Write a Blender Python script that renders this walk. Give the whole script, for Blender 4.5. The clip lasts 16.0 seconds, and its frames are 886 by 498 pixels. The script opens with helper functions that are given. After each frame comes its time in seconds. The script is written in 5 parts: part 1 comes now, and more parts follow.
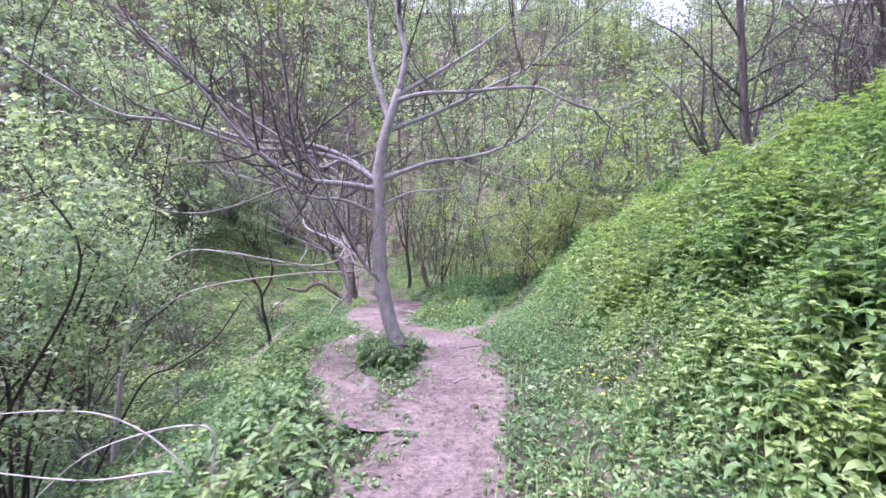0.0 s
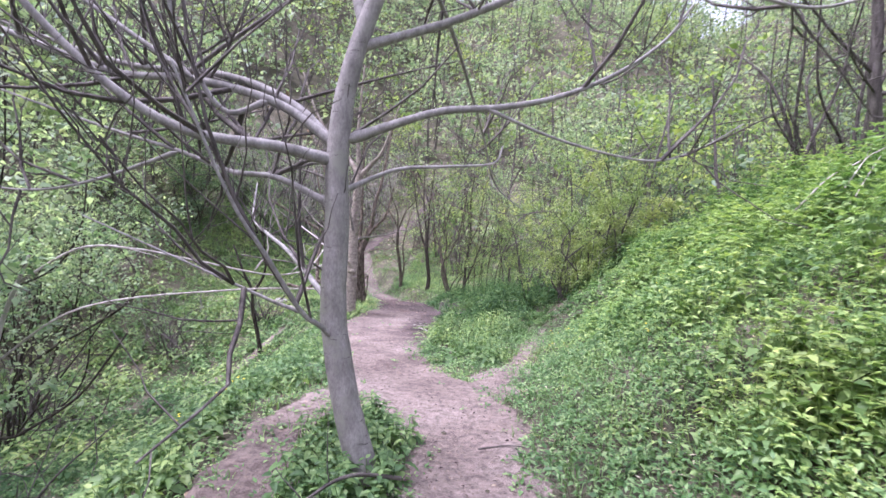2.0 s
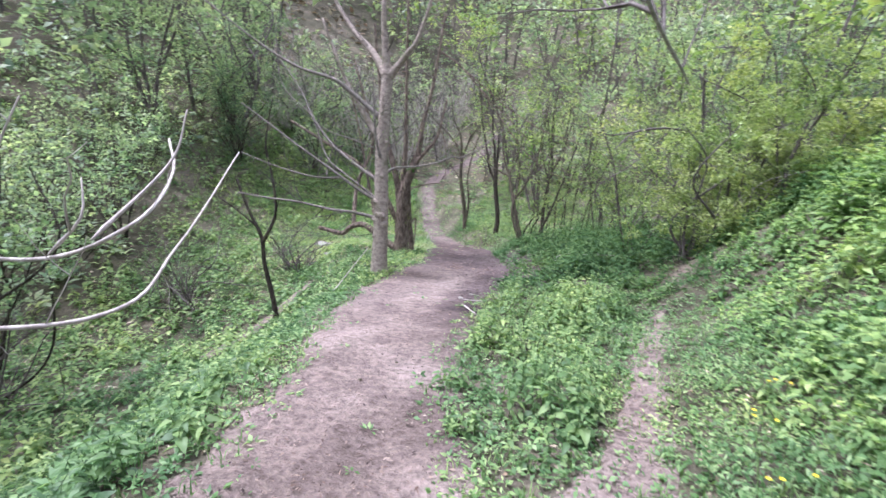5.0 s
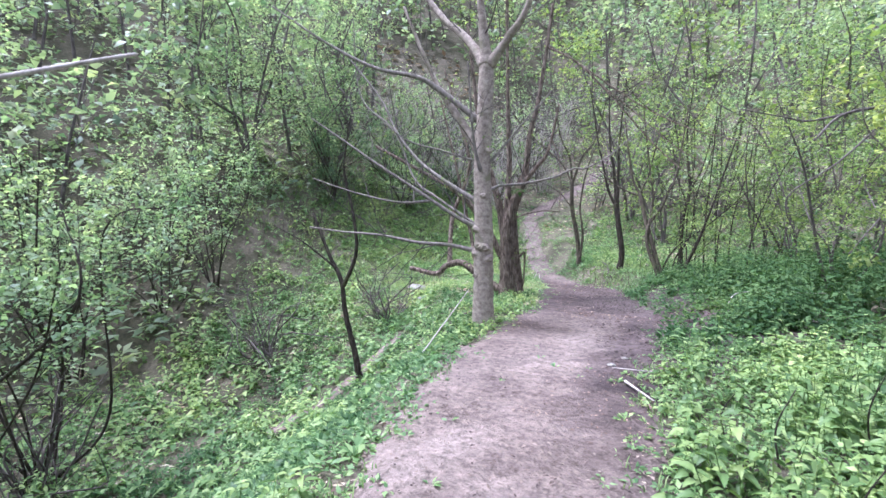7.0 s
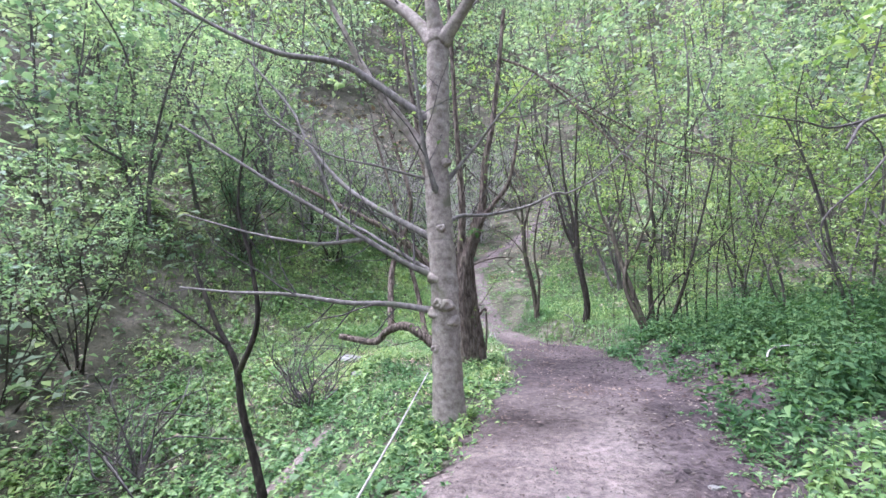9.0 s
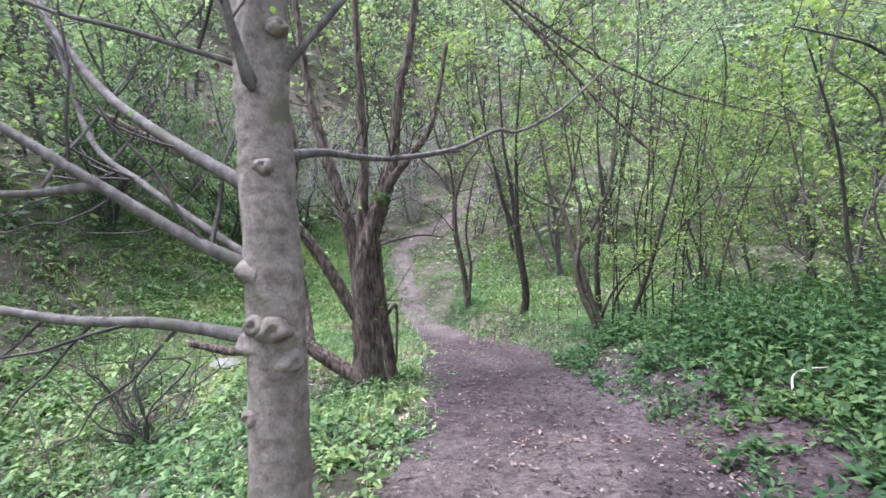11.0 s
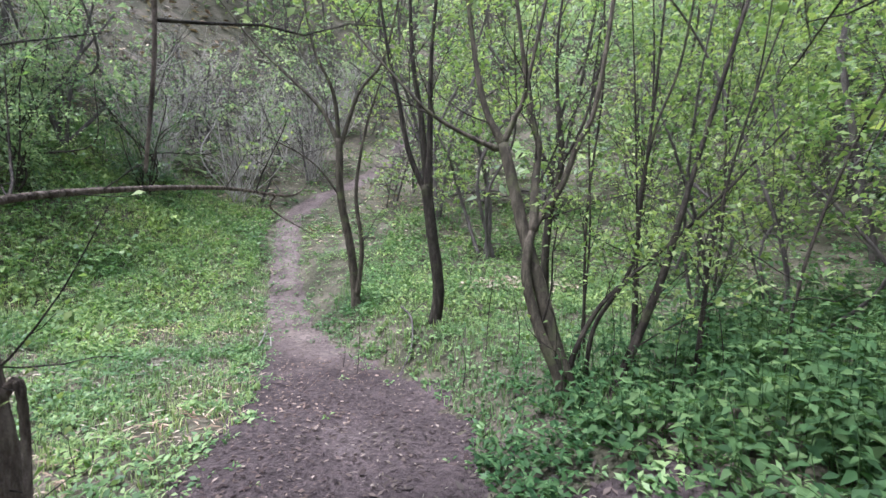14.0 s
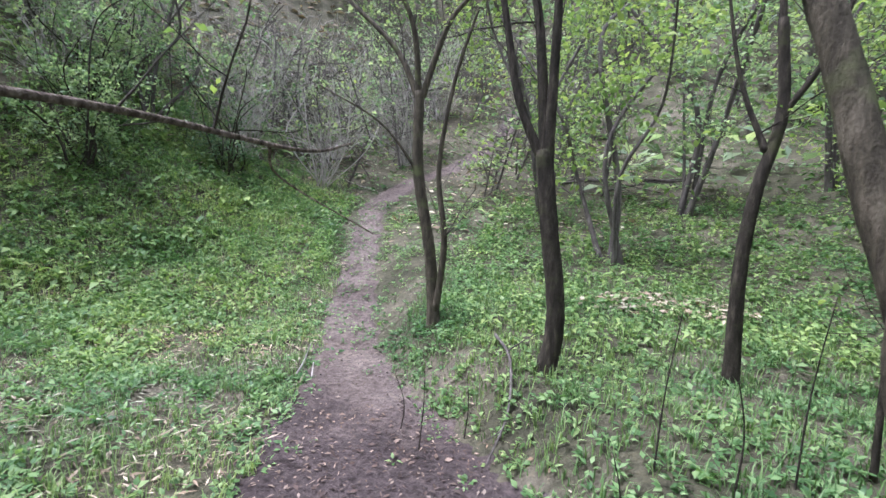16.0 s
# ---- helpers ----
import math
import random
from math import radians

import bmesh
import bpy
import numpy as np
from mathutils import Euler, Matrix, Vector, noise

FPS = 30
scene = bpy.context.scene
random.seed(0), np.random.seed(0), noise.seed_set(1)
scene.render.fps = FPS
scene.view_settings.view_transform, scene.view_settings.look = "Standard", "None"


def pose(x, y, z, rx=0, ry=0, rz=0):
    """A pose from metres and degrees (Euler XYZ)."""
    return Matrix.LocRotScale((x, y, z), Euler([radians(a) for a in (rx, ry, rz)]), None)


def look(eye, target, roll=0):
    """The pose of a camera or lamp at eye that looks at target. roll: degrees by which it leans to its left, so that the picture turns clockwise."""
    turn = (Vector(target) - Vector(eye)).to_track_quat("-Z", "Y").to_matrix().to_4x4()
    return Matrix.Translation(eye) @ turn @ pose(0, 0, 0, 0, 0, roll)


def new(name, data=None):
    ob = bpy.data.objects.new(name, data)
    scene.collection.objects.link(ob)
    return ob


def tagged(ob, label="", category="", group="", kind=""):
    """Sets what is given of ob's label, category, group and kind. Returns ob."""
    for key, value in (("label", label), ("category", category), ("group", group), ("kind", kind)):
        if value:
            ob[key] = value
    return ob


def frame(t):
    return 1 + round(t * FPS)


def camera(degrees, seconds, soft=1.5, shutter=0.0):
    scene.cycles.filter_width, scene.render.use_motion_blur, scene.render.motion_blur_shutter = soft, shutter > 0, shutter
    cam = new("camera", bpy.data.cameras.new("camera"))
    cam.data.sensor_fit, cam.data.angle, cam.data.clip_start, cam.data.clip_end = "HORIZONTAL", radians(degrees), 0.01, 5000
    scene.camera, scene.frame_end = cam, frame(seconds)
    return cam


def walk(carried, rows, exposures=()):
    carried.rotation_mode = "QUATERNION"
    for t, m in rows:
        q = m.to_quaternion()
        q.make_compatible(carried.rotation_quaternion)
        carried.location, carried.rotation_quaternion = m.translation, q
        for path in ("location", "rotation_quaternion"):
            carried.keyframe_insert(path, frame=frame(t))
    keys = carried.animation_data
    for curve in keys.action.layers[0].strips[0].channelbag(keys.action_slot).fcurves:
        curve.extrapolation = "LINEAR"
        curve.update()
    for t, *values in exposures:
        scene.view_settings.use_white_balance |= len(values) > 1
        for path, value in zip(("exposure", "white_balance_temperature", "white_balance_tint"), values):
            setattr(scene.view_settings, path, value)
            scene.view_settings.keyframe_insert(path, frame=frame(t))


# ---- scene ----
EXPOSURES = [(0.0, 1.63, 5450, 45), (1.5, 1.63, 5450, 44), (2.5, 1.55, 5800, 26), (5.0, 1.60, 5600, 26), (8.0, 1.74, 5300, 25), (11.0, 1.55, 5450, 24), (13.0, 1.42, 5550, 19), (16.0, 1.38, 5550, 20)]
cam = camera(85.9, 16.0, 1.5, 0.15)
PATH = [
    (0, (0.454, 0.246, 1.812), (0.398, 2.245, 1.759), 1.0),
    (0.5, (0.544, 0.883, 1.832), (0.517, 2.883, 1.872), 4.3),
    (1, (0.514, 1.473, 1.837), (0.41, 3.469, 1.93), 3.2),
    (1.5, (0.544, 2.107, 1.918), (0.46, 4.104, 1.991), -0.8),
    (2, (0.447, 2.769, 1.96), (0.284, 4.761, 1.875), 3.9),
    (2.5, (0.338, 3.43, 1.899), (-0.038, 5.351, 1.488), 0.6),
    (3, (0.27, 4.03, 1.815), (-0.207, 5.889, 1.25), 0.6),
    (3.5, (0.236, 4.66, 1.78), (0.077, 6.578, 1.237), -5.5),
    (4, (0.41, 5.29, 1.846), (0.417, 7.246, 1.428), 0.9),
    (4.5, (0.435, 5.903, 1.882), (0.342, 7.864, 1.501), 4.0),
    (5, (0.419, 6.582, 1.856), (-0.049, 8.488, 1.472), 3.3),
    (5.2, (0.412, 6.846, 1.819), (-0.207, 8.722, 1.506), 5.2),
    (7.3, (-0.641, 8.911, 1.394), (-1.51, 10.699, 1.176), -0.6),
    (7.5, (-0.739, 9.086, 1.381), (-1.578, 10.889, 1.164), -0.6),
    (8, (-1.085, 9.577, 1.271), (-1.847, 11.42, 1.12), 1.2),
    (8.2, (-1.204, 9.809, 1.229), (-1.935, 11.67, 1.187), 0.5),
    (10.3, (-1.698, 12.1, 1.157), (-2.169, 14.044, 1.176), -1.2),
    (10.5, (-1.717, 12.358, 1.107), (-2.152, 14.31, 1.128), -0.7),
    (11, (-1.745, 13.013, 1.121), (-2.093, 14.98, 1.034), -1.3),
    (11.5, (-1.848, 13.59, 1.145), (-1.982, 15.585, 1.109), -1.2),
    (12, (-1.882, 14.232, 1.167), (-1.886, 16.232, 1.159), -2.0),
    (12.5, (-1.775, 14.905, 1.155), (-1.674, 16.902, 1.137), -3.9),
    (13, (-1.681, 15.532, 1.113), (-1.562, 17.528, 1.125), 0.6),
    (13.5, (-1.655, 16.177, 1.005), (-1.635, 18.175, 0.928), 0.2),
    (14, (-1.559, 16.888, 0.978), (-1.613, 18.876, 0.766), 1.3),
    (14.5, (-1.558, 17.576, 0.954), (-1.643, 19.552, 0.658), 2.8),
    (15, (-1.622, 18.164, 0.91), (-1.811, 20.139, 0.657), -1.5),
    (15.5, (-1.734, 18.738, 0.896), (-2.198, 20.669, 0.653), 1.2),
    (16, (-1.834, 19.253, 0.785), (-2.292, 21.184, 0.534), 2.6),
]
walk(cam, [(t, look(eye, target, roll)) for t, eye, target, roll in PATH], EXPOSURES)

# ---- light ----
SUN_UP, SUN_ROUND = radians(66), radians(262)
world = bpy.data.worlds.new("overcast_sky")
scene.world = world
world.use_nodes = True
wn = world.node_tree.nodes
sky = wn.new("ShaderNodeTexSky")
sky.sky_type = "NISHITA"
sky.sun_disc = False
sky.sun_elevation, sky.sun_rotation = SUN_UP, SUN_ROUND
sky.air_density, sky.dust_density = 1.4, 5.0
pale = wn.new("ShaderNodeHueSaturation")
pale.inputs["Saturation"].default_value = 0.28
world.node_tree.links.new(sky.outputs["Color"], pale.inputs["Color"])
world.node_tree.links.new(pale.outputs["Color"], wn["Background"].inputs["Color"])
wn["Background"].inputs["Strength"].default_value = 0.15
sun = new("sun", bpy.data.lights.new("sun", "SUN"))
sun.data.energy, sun.data.angle, sun.data.color = 1.9, radians(16), (1.0, 0.98, 0.95)
toward = Vector((math.sin(SUN_ROUND) * math.cos(SUN_UP), math.cos(SUN_ROUND) * math.cos(SUN_UP), math.sin(SUN_UP)))
sun.matrix_world = look(toward * 50, (0, 0, 0))

# ---- materials ----


def shader(name, rough=0.8, spec=0.3):
    m = bpy.data.materials.new(name)
    m.use_nodes = True
    b = m.node_tree.nodes["Principled BSDF"]
    b.inputs["Roughness"].default_value = rough
    b.inputs["Specular IOR Level"].default_value = spec
    return m, m.node_tree.nodes, m.node_tree.links, b


def ramp(nodes, stops):
    r = nodes.new("ShaderNodeValToRGB")
    e = r.color_ramp.elements
    while len(e) < len(stops):
        e.new(0.5)
    for k, (at, col) in zip(e, stops):
        k.position, k.color = at, (*col, 1)
    return r


def noise_of(nodes, links, scale, detail=6.0, stretch=None, rough=0.6):
    n = nodes.new("ShaderNodeTexNoise")
    n.inputs["Scale"].default_value, n.inputs["Detail"].default_value, n.inputs["Roughness"].default_value = scale, detail, rough
    tc = nodes.new("ShaderNodeTexCoord")
    mp = nodes.new("ShaderNodeMapping")
    mp.inputs["Scale"].default_value = stretch or (1, 1, 1)
    links.new(tc.outputs["Object"], mp.inputs["Vector"])
    links.new(mp.outputs["Vector"], n.inputs["Vector"])
    return n


def bump(nodes, links, b, height, strength, distance):
    bp = nodes.new("ShaderNodeBump")
    bp.inputs["Strength"].default_value, bp.inputs["Distance"].default_value = strength, distance
    links.new(height, bp.inputs["Height"])
    links.new(bp.outputs["Normal"], b.inputs["Normal"])


def mix_color(nodes, links, fac, a, b, how="MIX"):
    m = nodes.new("ShaderNodeMix")
    m.data_type, m.blend_type = "RGBA", how
    for value, socket in ((fac, m.inputs[0]), (a, m.inputs[6]), (b, m.inputs[7])):
        if isinstance(value, (int, float)):
            socket.default_value = value
        elif isinstance(value, tuple):
            socket.default_value = (*value, 1)
        else:
            links.new(value, socket)
    return m.outputs[2]


def leaf_material(name, dark, mid, light, through_part=0.38, rough=0.5, spec=0.35):
    m, n, l, b = shader(name, rough, spec)
    geo = n.new("ShaderNodeNewGeometry")
    r = ramp(n, [(0.0, dark), (0.5, mid), (1.0, light)])
    l.new(geo.outputs["Random Per Island"], r.inputs["Fac"])
    big = noise_of(n, l, 0.55, 2.0)
    patch = ramp(n, [(0.32, (0.62, 0.74, 0.66)), (0.5, (1.0, 1.0, 0.95)), (0.68, (1.30, 1.17, 1.0))])
    l.new(big.outputs["Fac"], patch.inputs["Fac"])
    col = mix_color(n, l, 1.0, r.outputs["Color"], patch.outputs["Color"], "MULTIPLY")
    l.new(col, b.inputs["Base Color"])
    t = n.new("ShaderNodeBsdfTranslucent")
    warm = mix_color(n, l, 1.0, col, (1.1, 1.2, 0.70), "MULTIPLY")
    l.new(warm, t.inputs["Color"])
    mx = n.new("ShaderNodeMixShader")
    mx.inputs[0].default_value = through_part
    l.new(b.outputs["BSDF"], mx.inputs[1])
    l.new(t.outputs["BSDF"], mx.inputs[2])
    l.new(mx.outputs["Shader"], n["Material Output"].inputs["Surface"])
    return m


def bark_material(name, dark, mid, light, scale=9.0, stretch=(1, 1, 0.22), relief=0.8, depth=0.03, lichen=None, steps=(0.30, 0.52, 0.72), dashes=None):
    m, n, l, b = shader(name, 0.85, 0.2)
    a = noise_of(n, l, scale, 8.0, stretch)
    fine = noise_of(n, l, scale * 6, 5.0, (1, 1, 0.5))
    r = ramp(n, [(steps[0], dark), (steps[1], mid), (steps[2], light)])
    l.new(a.outputs["Fac"], r.inputs["Fac"])
    grain = ramp(n, [(0.3, (0.75, 0.75, 0.75)), (0.7, (1.15, 1.15, 1.15))])
    l.new(fine.outputs["Fac"], grain.inputs["Fac"])
    col = mix_color(n, l, 1.0, r.outputs["Color"], grain.outputs["Color"], "MULTIPLY")
    if lichen:
        spots = noise_of(n, l, 4.0, 4.0)
        mask = ramp(n, [(0.56, (0, 0, 0)), (0.68, (1, 1, 1))])
        l.new(spots.outputs["Fac"], mask.inputs["Fac"])
        col = mix_color(n, l, mask.outputs["Color"], col, lichen)
    if dashes:
        marks = noise_of(n, l, 9.0, 3.0, (1, 1, 6.5))
        cut = ramp(n, [(0.64, (0, 0, 0)), (0.69, (1, 1, 1))])
        l.new(marks.outputs["Fac"], cut.inputs["Fac"])
        col = mix_color(n, l, cut.outputs["Color"], col, dashes)
    l.new(col, b.inputs["Base Color"])
    add = n.new("ShaderNodeMath")
    add.operation = "MULTIPLY_ADD"
    add.inputs[1].default_value = 0.35
    l.new(fine.outputs["Fac"], add.inputs[0])
    l.new(a.outputs["Fac"], add.inputs[2])
    bump(n, l, b, add.outputs["Value"], relief, depth)
    return m


def earth_material(name, stops, speck, fleck, damp=None):
    m, n, l, b = shader(name, 0.95, 0.15)
    broad = noise_of(n, l, 0.9, 5.0)
    grain = noise_of(n, l, 14.0, 10.0, None, 0.7)
    crumbs = n.new("ShaderNodeTexVoronoi")
    crumbs.inputs["Scale"].default_value = 38.0
    tc = n.new("ShaderNodeTexCoord")
    l.new(tc.outputs["Object"], crumbs.inputs["Vector"])
    r = ramp(n, stops)
    l.new(broad.outputs["Fac"], r.inputs["Fac"])
    ground_color = r.outputs["Color"]
    if damp:
        attr = n.new("ShaderNodeAttribute")
        attr.attribute_name = "damp"
        wet = ramp(n, damp)
        l.new(broad.outputs["Fac"], wet.inputs["Fac"])
        patchy = n.new("ShaderNodeMath")
        patchy.operation, patchy.use_clamp = "MULTIPLY_ADD", True
        patchy.inputs[1].default_value = 1.5
        shift = n.new("ShaderNodeMath")
        shift.operation = "SUBTRACT"
        l.new(attr.outputs["Fac"], shift.inputs[0])
        l.new(noise_of(n, l, 2.6, 8.0).outputs["Fac"], shift.inputs[1])
        l.new(shift.outputs["Value"], patchy.inputs[0])
        patchy.inputs[2].default_value = 0.5
        ground_color = mix_color(n, l, patchy.outputs["Value"], ground_color, wet.outputs["Color"])
    g = ramp(n, [(0.32, speck), (0.5, (0.9, 0.9, 0.9)), (0.68, fleck)])
    l.new(grain.outputs["Fac"], g.inputs["Fac"])
    col = mix_color(n, l, 1.0, ground_color, g.outputs["Color"], "MULTIPLY")
    l.new(col, b.inputs["Base Color"])
    add = n.new("ShaderNodeMath")
    add.operation = "MULTIPLY_ADD"
    add.inputs[1].default_value = 0.3
    l.new(crumbs.outputs["Distance"], add.inputs[0])
    l.new(grain.outputs["Fac"], add.inputs[2])
    bump(n, l, b, add.outputs["Value"], 1.0, 0.045)
    return m


NETTLE = leaf_material("nettle_leaf", (0.076, 0.150, 0.052), (0.168, 0.275, 0.098), (0.315, 0.420, 0.172))
NETTLE_MID = leaf_material("verge_nettle_leaf", (0.054, 0.112, 0.040), (0.122, 0.212, 0.076), (0.235, 0.335, 0.132))
NETTLE_TIP = leaf_material("young_nettle_tip", (0.130, 0.230, 0.068), (0.225, 0.335, 0.105), (0.350, 0.445, 0.160), 0.42)
# Nettle green lowered to carry the canopy's shade in the leaf colour
NETTLE_SHADE_DIM = leaf_material("nettle_leaf_shade_dimmed", (0.028, 0.068, 0.026), (0.064, 0.130, 0.048), (0.130, 0.210, 0.084), 0.38, 0.62, 0.2)
HERB = leaf_material("ground_herb_leaf", (0.052, 0.115, 0.042), (0.125, 0.232, 0.086), (0.275, 0.380, 0.175))
GRASS = leaf_material("grass_blade", (0.062, 0.122, 0.040), (0.118, 0.210, 0.072), (0.230, 0.315, 0.132), 0.3)
GRASS_PALE = leaf_material("pale_clearing_grass", (0.125, 0.195, 0.070), (0.215, 0.305, 0.118), (0.350, 0.430, 0.195), 0.3)
LEAF_PALE = leaf_material("pale_shrub_leaf", (0.130, 0.200, 0.125), (0.245, 0.335, 0.200), (0.410, 0.490, 0.325), 0.55)
LEAF_BRIGHT = leaf_material("young_yellow_green_leaf", (0.112, 0.175, 0.062), (0.208, 0.292, 0.100), (0.365, 0.435, 0.178), 0.48)
LEAF_YOUNG = leaf_material("fresh_yellow_leaf", (0.150, 0.200, 0.070), (0.250, 0.315, 0.120), (0.410, 0.465, 0.200), 0.48)
# Distance haze put into the leaf colour: a paler, bluer green
LEAF_FAR = leaf_material("haze_tinted_far_leaf", (0.140, 0.200, 0.142), (0.240, 0.315, 0.215), (0.370, 0.440, 0.305), 0.48)
LEAF_DEEP = leaf_material("deep_green_leaf", (0.065, 0.120, 0.072), (0.120, 0.195, 0.105), (0.210, 0.285, 0.155))
LITTER = leaf_material("dry_leaf_litter", (0.120, 0.085, 0.060), (0.300, 0.235, 0.180), (0.560, 0.480, 0.390), 0.1, 0.9, 0.1)
DARK_LITTER = leaf_material("damp_brown_litter", (0.026, 0.019, 0.019), (0.062, 0.046, 0.044), (0.140, 0.105, 0.095), 0.05, 0.9, 0.1)
PATH_CHIP = leaf_material("trodden_chip", (0.075, 0.055, 0.048), (0.165, 0.128, 0.112), (0.290, 0.235, 0.205), 0.05, 0.9, 0.1)
YELLOW = leaf_material("yellow_petal", (0.75, 0.55, 0.02), (0.85, 0.66, 0.03), (0.90, 0.75, 0.05), 0.2)
BARK_GREY = bark_material("smooth_grey_bark", (0.200, 0.183, 0.168), (0.262, 0.243, 0.224), (0.325, 0.303, 0.280), 16.0, (1, 1, 0.5), 0.45, 0.006, (0.25, 0.245, 0.205), (0.36, 0.52, 0.68), (0.11, 0.098, 0.09))
BARK_BUFF = bark_material("smooth_buff_bark", (0.150, 0.123, 0.100), (0.300, 0.255, 0.210), (0.420, 0.370, 0.315), 18.0, (0.8, 0.8, 0.9), 0.8, 0.02, (0.16, 0.15, 0.10))
BARK_FURROWED = bark_material("furrowed_brown_bark", (0.066, 0.050, 0.038), (0.175, 0.135, 0.104), (0.330, 0.270, 0.215), 26.0, (1, 1, 0.24), 1.0, 0.08, None, (0.36, 0.50, 0.66))
BARK_OLIVE = bark_material("olive_brown_stem_bark", (0.032, 0.027, 0.019), (0.078, 0.066, 0.046), (0.165, 0.140, 0.102), 22.0, (1, 1, 0.25), 1.0, 0.02, (0.10, 0.11, 0.05))
BARK_PALE = bark_material("pale_grey_limb_bark", (0.165, 0.155, 0.142), (0.265, 0.250, 0.232), (0.370, 0.352, 0.330), 20.0, (1, 1, 0.6), 0.5, 0.006)
BARK_DARK = bark_material("dark_stem_bark", (0.015, 0.012, 0.009), (0.043, 0.036, 0.027), (0.105, 0.087, 0.065), 22.0, (1, 1, 0.25), 1.0, 0.03, (0.06, 0.06, 0.03))
BARK_LIMB = bark_material("grey_tan_limb_bark", (0.085, 0.076, 0.066), (0.170, 0.152, 0.132), (0.275, 0.250, 0.218), 20.0, (1, 1, 0.6), 0.7, 0.012, (0.13, 0.13, 0.09))
BARK_TWIG = bark_material("grey_twig_bark", (0.050, 0.043, 0.038), (0.105, 0.092, 0.082), (0.190, 0.170, 0.152), 12.0)
DEADWOOD = bark_material("bleached_dead_wood", (0.240, 0.215, 0.190), (0.400, 0.365, 0.330), (0.540, 0.505, 0.465), 18.0, (1, 1, 0.2), 0.5, 0.01)
EARTH = earth_material("trodden_dry_earth", [(0.3, (0.130, 0.101, 0.087)), (0.5, (0.220, 0.176, 0.152)), (0.72, (0.316, 0.262, 0.228))], (0.42, 0.40, 0.39), (1.30, 1.28, 1.25),
                       [(0.3, (0.048, 0.037, 0.036)), (0.6, (0.104, 0.081, 0.078)), (0.8, (0.185, 0.150, 0.140))])
SOIL = earth_material("woodland_soil", [(0.3, (0.050, 0.050, 0.032)), (0.5, (0.098, 0.092, 0.062)), (0.72, (0.190, 0.162, 0.128))], (0.5, 0.5, 0.45), (1.3, 1.25, 1.15))
STONE = earth_material("pale_stone", [(0.3, (0.22, 0.21, 0.18)), (0.7, (0.34, 0.33, 0.29))], (0.7, 0.7, 0.68), (1.1, 1.1, 1.1))

# ---- mesh building ----
rng = np.random.default_rng(7)


def mesh_object(name, verts, faces, mat, parent=None, label="", smooth=False):
    """faces: one array of triangles or quads, or a list of such arrays."""
    groups = [np.asarray(g, np.int32) for g in (faces if isinstance(faces, list) else [faces]) if len(g)]
    me = bpy.data.meshes.new(name)
    me.vertices.add(len(verts))
    me.vertices.foreach_set("co", np.asarray(verts, np.float32).ravel())
    loops = np.concatenate([g.ravel() for g in groups])
    sizes = np.concatenate([np.full(len(g), g.shape[1], np.int32) for g in groups])
    me.loops.add(len(loops))
    me.loops.foreach_set("vertex_index", loops)
    me.polygons.add(len(sizes))
    me.polygons.foreach_set("loop_start", (np.cumsum(sizes) - sizes).astype(np.int32))
    if smooth:
        me.polygons.foreach_set("use_smooth", np.ones(len(sizes), bool))
    me.materials.append(mat)
    me.update(calc_edges=True)
    ob = new(name, me)
    if parent is not None:
        ob.parent = parent
    if label:
        tagged(ob, label)
    return ob


def root(name, at, label, category, group=""):
    e = new(name)
    e.empty_display_size = 0.2
    e.location = at
    return tagged(e, label, category, group)


def child(name, verts, faces, mat, parent, label="", smooth=True):
    """A part of a thing whose empty stands at parent.location."""
    v = np.asarray(verts, float) - np.array(parent.location)
    return mesh_object(name, v, faces, mat, parent, label, smooth)


def unit(v):
    return v / np.maximum(np.linalg.norm(v, axis=-1, keepdims=True), 1e-9)


def curve_through(points, n):
    """n points on a smooth curve through the points given."""
    p = np.asarray(points, float)
    p = np.vstack([2 * p[0] - p[1], p, 2 * p[-1] - p[-2]])
    t = np.linspace(0, len(p) - 3 - 1e-6, n)
    i = t.astype(int)
    u = (t - i)[:, None]
    a, b, c, d = p[i], p[i + 1], p[i + 2], p[i + 3]
    return 0.5 * (2 * b + (c - a) * u + (2 * a - 5 * b + 4 * c - d) * u**2 + (3 * b - a - 3 * c + d) * u**3)


def tubes(paths, r0, r1, sides=5, power=1.0, lumps=0.0):
    """Tapered tubes along paths (N, K, 3); radii from r0 to r1 (N). Returns vertices and quads."""
    paths = np.asarray(paths, float)
    n, k, _ = paths.shape
    tan = unit(np.gradient(paths, axis=1))
    ref = np.where(np.abs(tan[..., 2:3]) > 0.85, np.array([1.0, 0, 0]), np.array([0, 0, 1.0]))
    ref = np.broadcast_to(ref[:, :1] if k else ref, tan.shape)
    s = unit(np.cross(tan, ref))
    w = np.cross(s, tan)
    f = np.linspace(0, 1, k)[None, :] ** power
    rad = np.reshape(r0, (-1, 1)) * (1 - f) + np.reshape(r1, (-1, 1)) * f
    ang = np.arange(sides) * 2 * math.pi / sides
    ring = s[:, :, None] * np.cos(ang)[None, None, :, None] + w[:, :, None] * np.sin(ang)[None, None, :, None]
    rr = rad[:, :, None] * np.ones((1, 1, sides))
    if lumps:
        rr = rr * (1 + lumps * rng.normal(size=rr.shape))
    v = (paths[:, :, None] + ring * rr[..., None]).reshape(-1, 3)
    base = (np.arange(n) * k * sides)[:, None, None] + (np.arange(k - 1) * sides)[None, :, None]
    j = np.arange(sides)[None, None, :]
    jn = (j + 1) % sides
    q = np.stack([base + j, base + jn, base + sides + jn, base + sides + j], -1).reshape(-1, 4)
    return v, q


